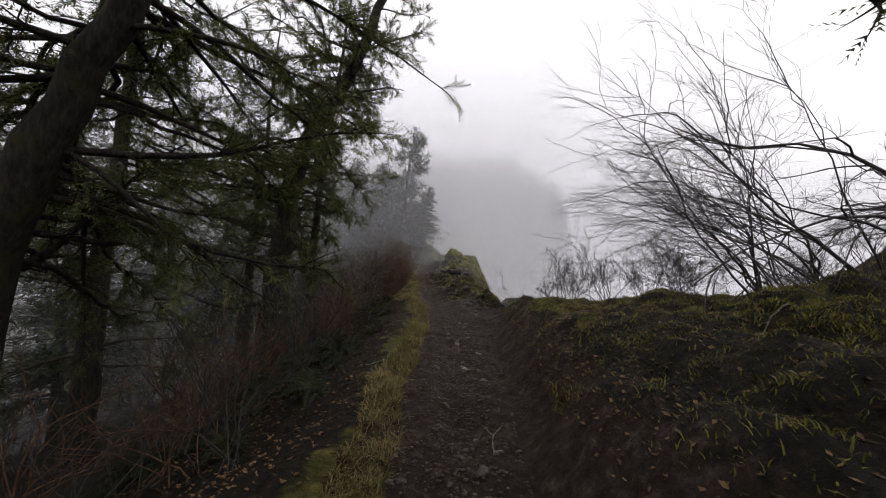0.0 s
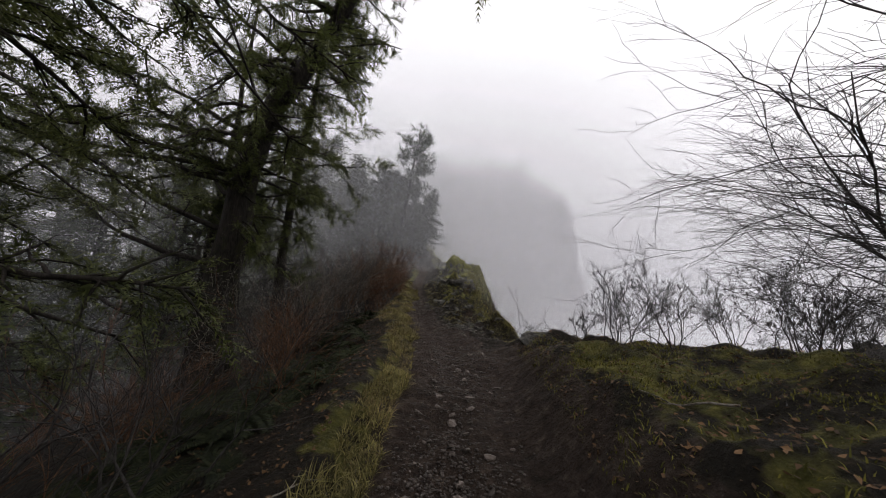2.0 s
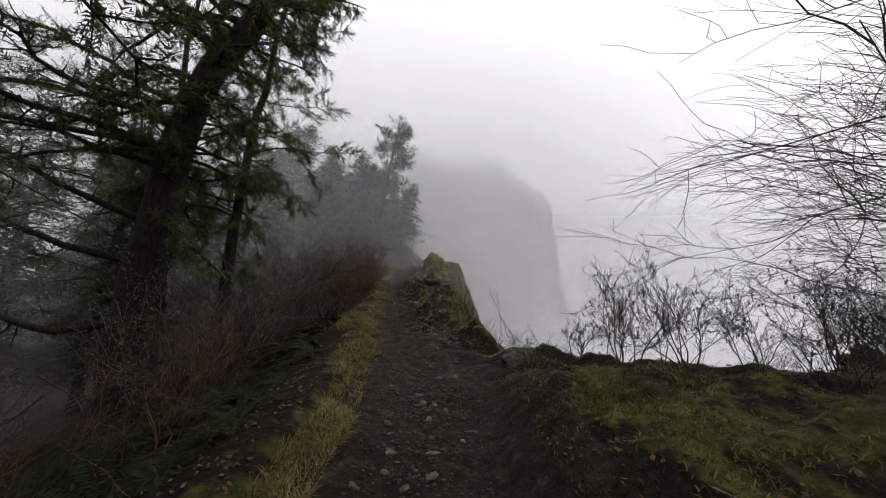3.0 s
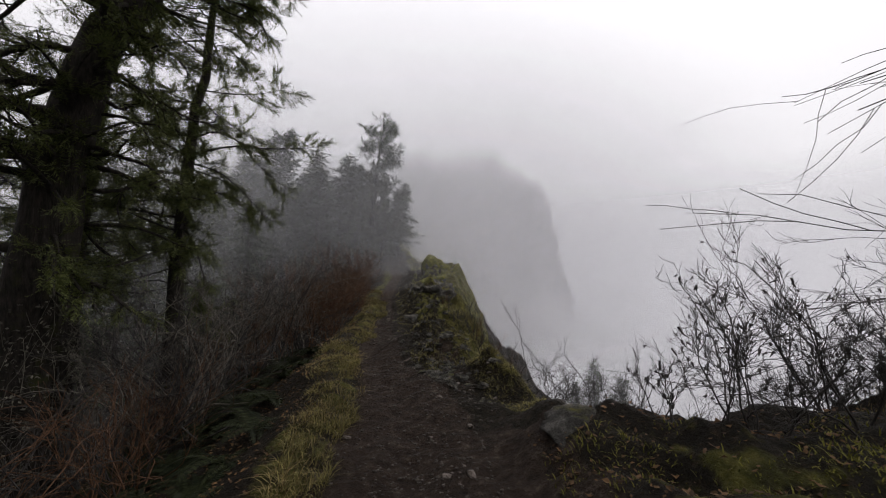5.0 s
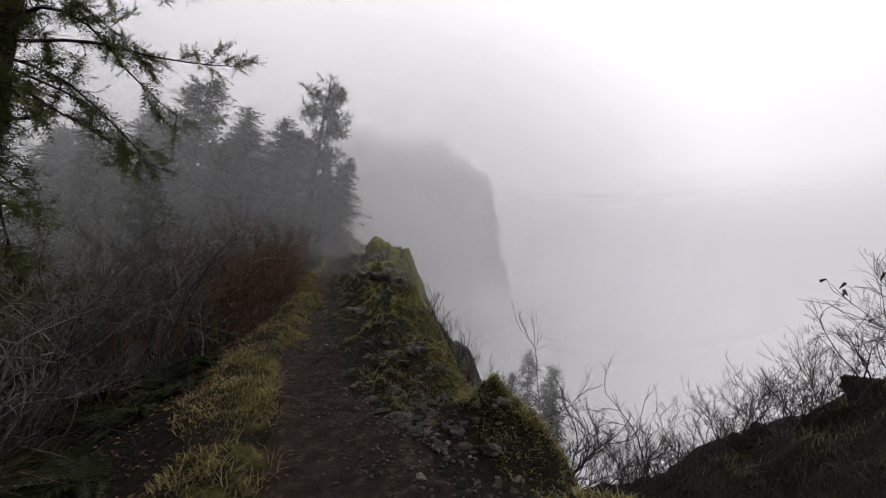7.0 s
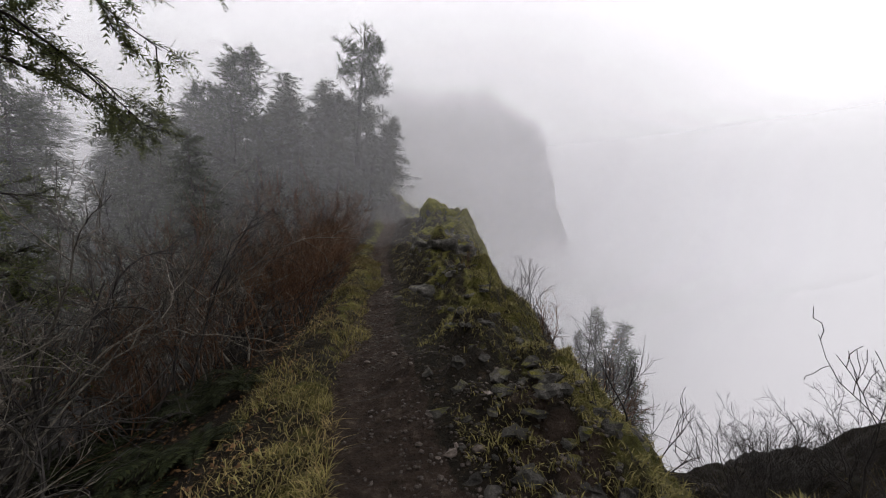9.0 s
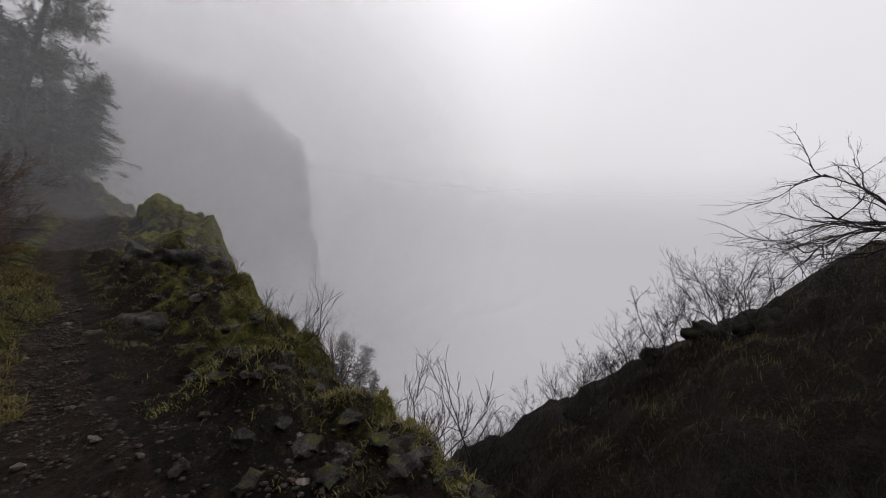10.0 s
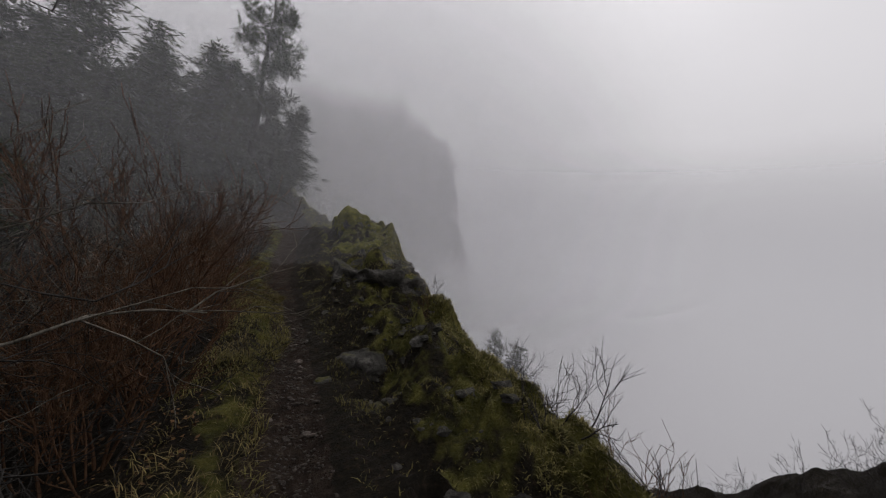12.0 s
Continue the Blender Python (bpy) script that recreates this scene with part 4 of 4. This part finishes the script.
# dead stems under the firs
protos = {}
for k in range(34):
    x, y = rs.uniform(-4.6, -1.5), rs.uniform(2.6, 9.5)
    m = pose(x, y, ground_at(x, y) - 0.05, rs.uniform(-12, 12), rs.uniform(-12, 12), rs.uniform(0, 360)) @ Matrix.Scale(rs.uniform(0.8, 1.4), 4)
    if k % 4 not in protos:
        protos[k % 4] = shrub("bramble", "tangle of thin bare stems under the firs", 500 + k, m, 5, 0.95, 0.4, (0, 0, 0), 0.009, 2, ALDER if k % 2 else RED, 0.2, (0, 0, 0.1), "brambles under the firs")
    else:
        copy_thing(protos[k % 4], m)
# twiggy growth on the ledge
protos = {}
for k, (x, y) in enumerate(((1.35, 12.9), (1.5, 13.4), (1.2, 13.9), (1.55, 14.4), (1.6, 12.2), (1.75, 11.7), (1.45, 15.2), (0.95, 16.9), (1.1, 17.4), (1.7, 13.0), (1.9, 12.4), (1.25, 11.4), (0.7, 9.9 + 8.2))):
    m = pose(x, y, ground_at(x, y) - 0.05, 0, rs.uniform(0, 20), rs.uniform(0, 360)) @ Matrix.Scale(rs.uniform(0.6, 1.1), 4)
    if k % 3 not in protos:
        protos[k % 3] = shrub("ledge_shrub", "small reddish leafless shrub on the rocky ledge", 550 + k, m, 7, 0.62, 0.4, (0.1, 0, 0), 0.008, 2, RED if k % 2 else ALDER, 0.16, (0, 0, 0.3), "shrubs on the ledge")
    else:
        copy_thing(protos[k % 3], m)

# ---------------------------------------------------------------- rocks
boulder("crag", "mossy crag with a sheer side above the drop", 3, (1.05, 25.6, 1.35), (1.1, 1.9, 1.75), 0.22, CRAG, cuts=5, boxy=0.7)
boulder("crag", "low mossy shoulder of the crag", 4, (0.45, 23.4, 0.95), (0.95, 1.5, 1.0), 0.3, CRAG, cuts=5, boxy=0.5)
boulder("rock_outcrop", "craggy lichen-covered outcrop beside the trail", 5, (0.5, 19.0, 0.85), (0.85, 1.3, 0.72), 0.4, ROCK, cuts=5, boxy=0.5)
boulder("rock_outcrop", "lichened rock at the cliff edge", 6, (0.85, 16.4, 0.35), (0.6, 0.9, 0.55), 0.35, ROCK, cuts=5)
boulder("rock_outcrop", "pale lichened rock beside the trail", 8, (0.1, 16.0, 0.45), (0.45, 0.35, 0.28), 0.3, ROCK)
boulder("rock_outcrop", "small dark rock on the rim of the bank", 7, (1.55, 8.0, 0.72), (0.32, 0.26, 0.17), 0.3, ROCK)
for k, (x, y, sx, sz) in enumerate(((11.5, 11.9, 0.55, 0.6), (11.6, 10.9, 0.6, 0.55), (11.3, 12.9, 0.5, 0.4), (10.2, 14.2, 0.6, 0.5))):
    boulder("spur_rock", "dark rock jutting from the steep hillside", 820 + k, (x, y, ground_at(x, y) - 0.2), (sx, sx * 1.2, sz), 0.5, DARK_ROCK, cuts=4, boxy=0.5, group="rocks on the hillside")
rs = random.Random(21)
BEDS = ((0.78, 10.1, 0.28, 0.35), (0.62, 10.7, 0.25, 0.35), (0.5, 11.4, 0.3, 0.35), (0.35, 12.4, 0.35, 0.5), (0.9, 12.0, 0.25, 0.6), (0.6, 13.6, 0.4, 0.5), (0.3, 14.9, 0.4, 0.4), (0.45, 16.1, 0.4, 0.4), (0.2, 17.6, 0.5, 0.5))
for k in range(300):
    bx, by, sx, sy = BEDS[min(int(len(BEDS) * rs.random() ** 1.3), len(BEDS) - 1)]
    x, y = bx + rs.gauss(0, sx), by + rs.gauss(0, sy)
    rx, ex = float(np.interp(y, TRAIL_Y, TRAIL_R)), float(np.interp(y, EDGE_Y, EDGE_X))
    x = min(max(x, rx + 0.1), ex + 0.1)
    size = 0.02 + 0.06 * rs.random() ** 2
    boulder("ledge_rock", "broken lichened rock bedded in the ledge", 40 + k, (x, y, ground_at(x, y) - size * 0.1), (size * rs.uniform(0.8, 1.7), size, size * rs.uniform(0.5, 0.9)), 0.6, ROCK, cuts=2, boxy=0.3, group="rocks on the ledge")

# ---------------------------------------------------------------- ferns


def fern_mesh(seed):
    rnd = np.random.default_rng(seed)
    out = []
    for k in range(11):
        s = Strands()
        a = k * 2.4 + rnd.uniform(-0.3, 0.3)
        ln = rnd.uniform(0.45, 0.75)
        pts = wander(rnd, (0, 0, 0), (math.cos(a), math.sin(a), 1.1), ln, 12, 0.04, (math.cos(a) * 0.5, math.sin(a) * 0.5, -1.5))
        s.tube(pts, np.linspace(0.004, 0.001, 13), 3)
        for i in range(2, 13):
            w = unit(pts[min(i + 1, 12)] - pts[i - 1])
            side = unit(np.cross(w, (0, 0, 1)))
            wd = 0.11 * math.sin(math.pi * (i / 13) ** 0.8) + 0.01
            for sg in (-1, 1):
                for h in (0, 0.5):
                    p = pts[i] - w * ln / 12 * h
                    s.add([p, p + side * sg * wd * 0.55 + w * 0.022, p + side * sg * wd + w * 0.03 - (0, 0, 0.012), p + side * sg * wd * 0.5 - w * 0.006], [(0, 1, 2, 3)])
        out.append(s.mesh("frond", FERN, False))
    return out


fern_protos = []
for k in range(3):
    root = empty("fern", pose(-1.7 - 0.3 * k, 6.0 + k, ground_at(-1.7 - 0.3 * k, 6.0 + k)), "dark green sword fern on the slope", "fern", "ferns on the slope")
    for me in fern_mesh(600 + k):
        child("frond", me, root)
    fern_protos.append(root)
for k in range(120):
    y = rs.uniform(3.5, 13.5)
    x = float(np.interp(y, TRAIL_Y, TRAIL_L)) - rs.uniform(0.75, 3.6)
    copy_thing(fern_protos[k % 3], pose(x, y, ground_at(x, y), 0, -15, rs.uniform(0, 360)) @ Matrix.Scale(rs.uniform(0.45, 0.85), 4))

# ---------------------------------------------------------------- grass, moss, litter


def blades(name, label, xs, ys, tall, mat, seed, width=0.004, flop=0.6):
    """Grass as one mesh: each blade a bent strip."""
    rnd = np.random.default_rng(seed)
    n_b = len(xs)
    zs = height(xs, ys)
    a = rnd.uniform(0, 2 * math.pi, n_b)
    ln = tall * rnd.uniform(0.3, 1.3, n_b) * (1 + 0.9 * fbm(xs * 3, ys * 3, 3))
    bend = flop * rnd.uniform(0.3, 1.3, n_b)
    cx, sx = np.cos(a), np.sin(a)
    wx, wy = -sx * width, cx * width
    v = np.zeros((n_b, 5, 3))
    for k, u in enumerate((0, 0, 0.55, 0.55, 1.0)):
        r = ln * bend * u ** 1.6
        sg = (-1, 1, -0.8, 0.8, 0)[k]
        v[:, k, 0] = xs + cx * r + wx * sg
        v[:, k, 1] = ys + sx * r + wy * sg
        v[:, k, 2] = zs - 0.015 + ln * (u - 0.45 * bend * u * u)
    o = np.arange(n_b)[:, None] * 5
    q = np.hstack([o, o + 1, o + 3, o + 2]).tolist() + np.hstack([o + 2, o + 3, o + 4]).tolist()
    ob = new(name, mesh_from(name, v.reshape(-1, 3), q, mat, False))
    return tagged(ob, label, "grass", kind="stuff")


def clumped(n_pts, fx, fy, seed, scale=2.2, keep=0.0):
    """Points in the band x = fx(u, y), y = fy(u), thinned into clumps."""
    rnd = np.random.default_rng(seed)
    y = fy(rnd.random(n_pts))
    x = fx(rnd.random(n_pts), y)
    d = fbm(x * scale, y * scale, 3)
    ok = d > keep + rnd.normal(0, 0.26, n_pts)
    return x[ok], y[ok]


def verge_x(u, y):
    return np.interp(y, TRAIL_Y, TRAIL_L) + 0.12 - np.interp(y, (0, 8, 10.5), (0.32, 0.34, 0.80)) * u ** 1.2 + 0.25 * fbm(y * 1.1, y * 0 + 9.0, 3)


def bank_x(u, y):
    return np.interp(y, TRAIL_Y, TRAIL_R) + 0.35 + 3.6 * u ** 1.2


def ledge_x(u, y):
    r, e = np.interp(y, TRAIL_Y, TRAIL_R), np.interp(y, EDGE_Y, EDGE_X)
    return r + 0.15 + (e + 0.25 - r) * u


gx1, gy1 = clumped(90000, verge_x, lambda u: 1.8 + 20 * u ** 1.2, 71, 2.2, 0.22)
blades("grass_verge", "yellow-green grass along the trail's edge", gx1, gy1, 0.095, GRASS, 72, 0.004, 0.9)
gx2, gy2 = clumped(90000, bank_x, lambda u: 2.2 + 5.6 * u ** 1.15, 73, 1.6, 0.17)
blades("moss_bank", "short moss and grass on the bank", gx2, gy2, 0.055, MOSS, 74, 0.004, 0.9)
gx3, gy3 = clumped(95000, ledge_x, lambda u: 10.3 + 12.5 * u ** 1.2, 75, 1.7, 0.12)
blades("moss_ledge", "bright moss and grass on the rocky ledge", gx3, gy3, 0.055, GRASS, 76, 0.004, 0.9)


def rim_x(u, y):
    return np.interp(y, EDGE_Y, EDGE_X) - 0.45 + 1.1 * u


gx4, gy4 = clumped(110000, rim_x, lambda u: 8.8 + 15 * u ** 1.1, 77, 1.5, -0.12)
blades("grass_rim", "straw and green grass hanging over the cliff edge", gx4, gy4, 0.055, GRASS, 78, 0.004, 1.2)
gx5, gy5 = clumped(26000, verge_x, lambda u: 1.8 + 18 * u ** 1.2, 79, 1.3, 0.1)
blades("grass_straw", "dry straw-coloured grass along the trail's edge", gx5, gy5, 0.11, STRAW, 80, 0.003, 1.2)
gx6, gy6 = clumped(30000, lambda u, y: np.interp(y, TRAIL_Y, TRAIL_R) + 0.5 + 4.0 * u, lambda u: 0.6 + 3.2 * u, 83, 1.1, 0.22)
blades("moss_hollow", "dark moss tufts in the shade of the bank", gx6, gy6, 0.05, MOSS, 84, 0.004, 0.9)


gx7, gy7 = clumped(16000, lambda u, y: np.interp(y, (7, 9, 12, 15, 18), (13.5, 12.6, 11.6, 9.6, 6.5)) - 4.5 * u + 0.4, lambda u: 7 + 11 * u, 85, 0.9, 0.05)
blades("grass_hillside", "dry grass stems on the dark hillside", gx7, gy7, 0.22, STRAW, 86, 0.004, 0.8)


def dead_leaves(n_l, fx, fy, seed):
    rnd = np.random.default_rng(seed)
    y = fy(rnd.random(n_l))
    x = fx(rnd.random(n_l), y)
    z = height(x, y) + 0.012
    a, s = rnd.uniform(0, 6.28, n_l), rnd.uniform(0.010, 0.028, n_l)
    v = np.zeros((n_l, 4, 3))
    for k, (u, w) in enumerate(((-1, 0), (0, -0.5), (1, 0), (0, 0.5))):
        v[:, k, 0] = x + s * (u * np.cos(a) - w * np.sin(a))
        v[:, k, 1] = y + s * (u * np.sin(a) + w * np.cos(a))
        v[:, k, 2] = z + s * rnd.uniform(-0.4, 0.6, n_l)
    o = np.arange(n_l)[:, None] * 4
    ob = new("dead_leaves", mesh_from("dead_leaves", v.reshape(-1, 3), np.hstack([o, o + 1, o + 2, o + 3]), DEAD, False))
    return tagged(ob, "brown dead leaves scattered on bank and slope", "leaves", kind="stuff")


dead_leaves(4200, bank_x, lambda u: 0.6 + 7.7 * u, 81)
dead_leaves(9000, lambda u, y: np.interp(y, TRAIL_Y, TRAIL_L) - 0.3 - 3.5 * u, lambda u: 1.5 + 14 * u, 82)

# ---------------------------------------------------------------- stones of the trail
stone_meshes = []
for k in range(8):
    rnd = np.random.default_rng(900 + k)
    bm = bmesh.new()
    bmesh.ops.create_icosphere(bm, subdivisions=1, radius=1)
    for v in bm.verts:
        v.co = Vector(np.array(v.co) * rnd.uniform(0.7, 1.15) * np.array([1.0, 0.75, 0.42]))
    me = bpy.data.meshes.new("stone")
    bm.to_mesh(me)
    bm.free()
    me.materials.append(STONE)
    stone_meshes.append(me)


def stone_spot(rs):
    if rs.random() < 0.28:
        cx, cy, spread = rs.choice(((0.25, 4.7, 0.33), (0.15, 5.1, 0.25), (0.45, 7.0, 0.4), (0.75, 9.9, 0.4), (0.4, 10.9, 0.45)))
        return cx + rs.gauss(0, spread * 0.8), cy + rs.gauss(0, spread)
    y = 1.8 + 16 * rs.random() ** 1.3
    l, r = float(np.interp(y, TRAIL_Y, TRAIL_L)), float(np.interp(y, TRAIL_Y, TRAIL_R))
    if 8.8 < y < 12.5:
        r += 0.9
    c = (l + r) / 2
    x = c + (r - l) * 0.5 * max(-0.95, min(1.0, rs.gauss(0.15, 0.5)))
    return x, y


rs = random.Random(33)
for k in range(290):
    x, y = stone_spot(rs)
    s = 0.012 + 0.055 * rs.random() ** 2.2
    ob = child("stone", stone_meshes[k % 8], ground)
    ob.matrix_world = pose(x, y, ground_at(x, y) + s * 0.12, rs.uniform(-25, 25), rs.uniform(-25, 25), rs.uniform(0, 360)) @ Matrix.Scale(s, 4)
small = Strands()
tmpl = [(np.array([v.co[:] for v in me.vertices]), [tuple(p.vertices) for p in me.polygons]) for me in stone_meshes]
spots = [stone_spot(rs) for _ in range(9000)]
levels = height(np.array([p[0] for p in spots]), np.array([p[1] for p in spots]))
for k, (x, y) in enumerate(spots):
    s = 0.006 + 0.020 * rs.random() ** 2
    v, f = tmpl[k % 8]
    a = rs.uniform(0, 6.28)
    rot = np.array([[math.cos(a), -math.sin(a), 0], [math.sin(a), math.cos(a), 0], [0, 0, 1]])
    small.add(v @ rot.T * s + np.array([x, y, levels[k] + s * 0.1]), f)
tagged(new("gravel", small.mesh("gravel", STONE)), "wet grey gravel trodden into the trail", "gravel", kind="stuff")

# ---------------------------------------------------------------- fallen sticks
for k, (x, y, turn, ln) in enumerate(((0.42, 2.75, 80, 0.55), (2.6, 2.7, 175, 0.45), (3.1, 2.4, 10, 0.5), (1.9, 4.6, 160, 0.6), (-0.9, 4.4, 40, 0.5), (-1.3, 5.8, 120, 0.7))):
    s = Strands()
    a = radians(turn)
    rnd = np.random.default_rng(60 + k)
    line = wander(rnd, (0, 0, 0), (math.cos(a), math.sin(a), 0), ln, 8, 0.12)
    line[:, 2] = height(line[:, 0] + x, line[:, 1] + y) + 0.012
    line[:, 0] += x
    line[:, 1] += y
    s.tube(line, np.linspace(0.008, 0.003, 9), 6)
    s.tube(wander(rnd, line[4], (math.cos(a + 0.7), math.sin(a + 0.7), 0.1), ln * 0.3, 4, 0.1), np.linspace(0.004, 0.002, 5), 4)
    tagged(new("stick", s.mesh("stick", PALE)), "pale fallen stick lying on wet ground", "stick")
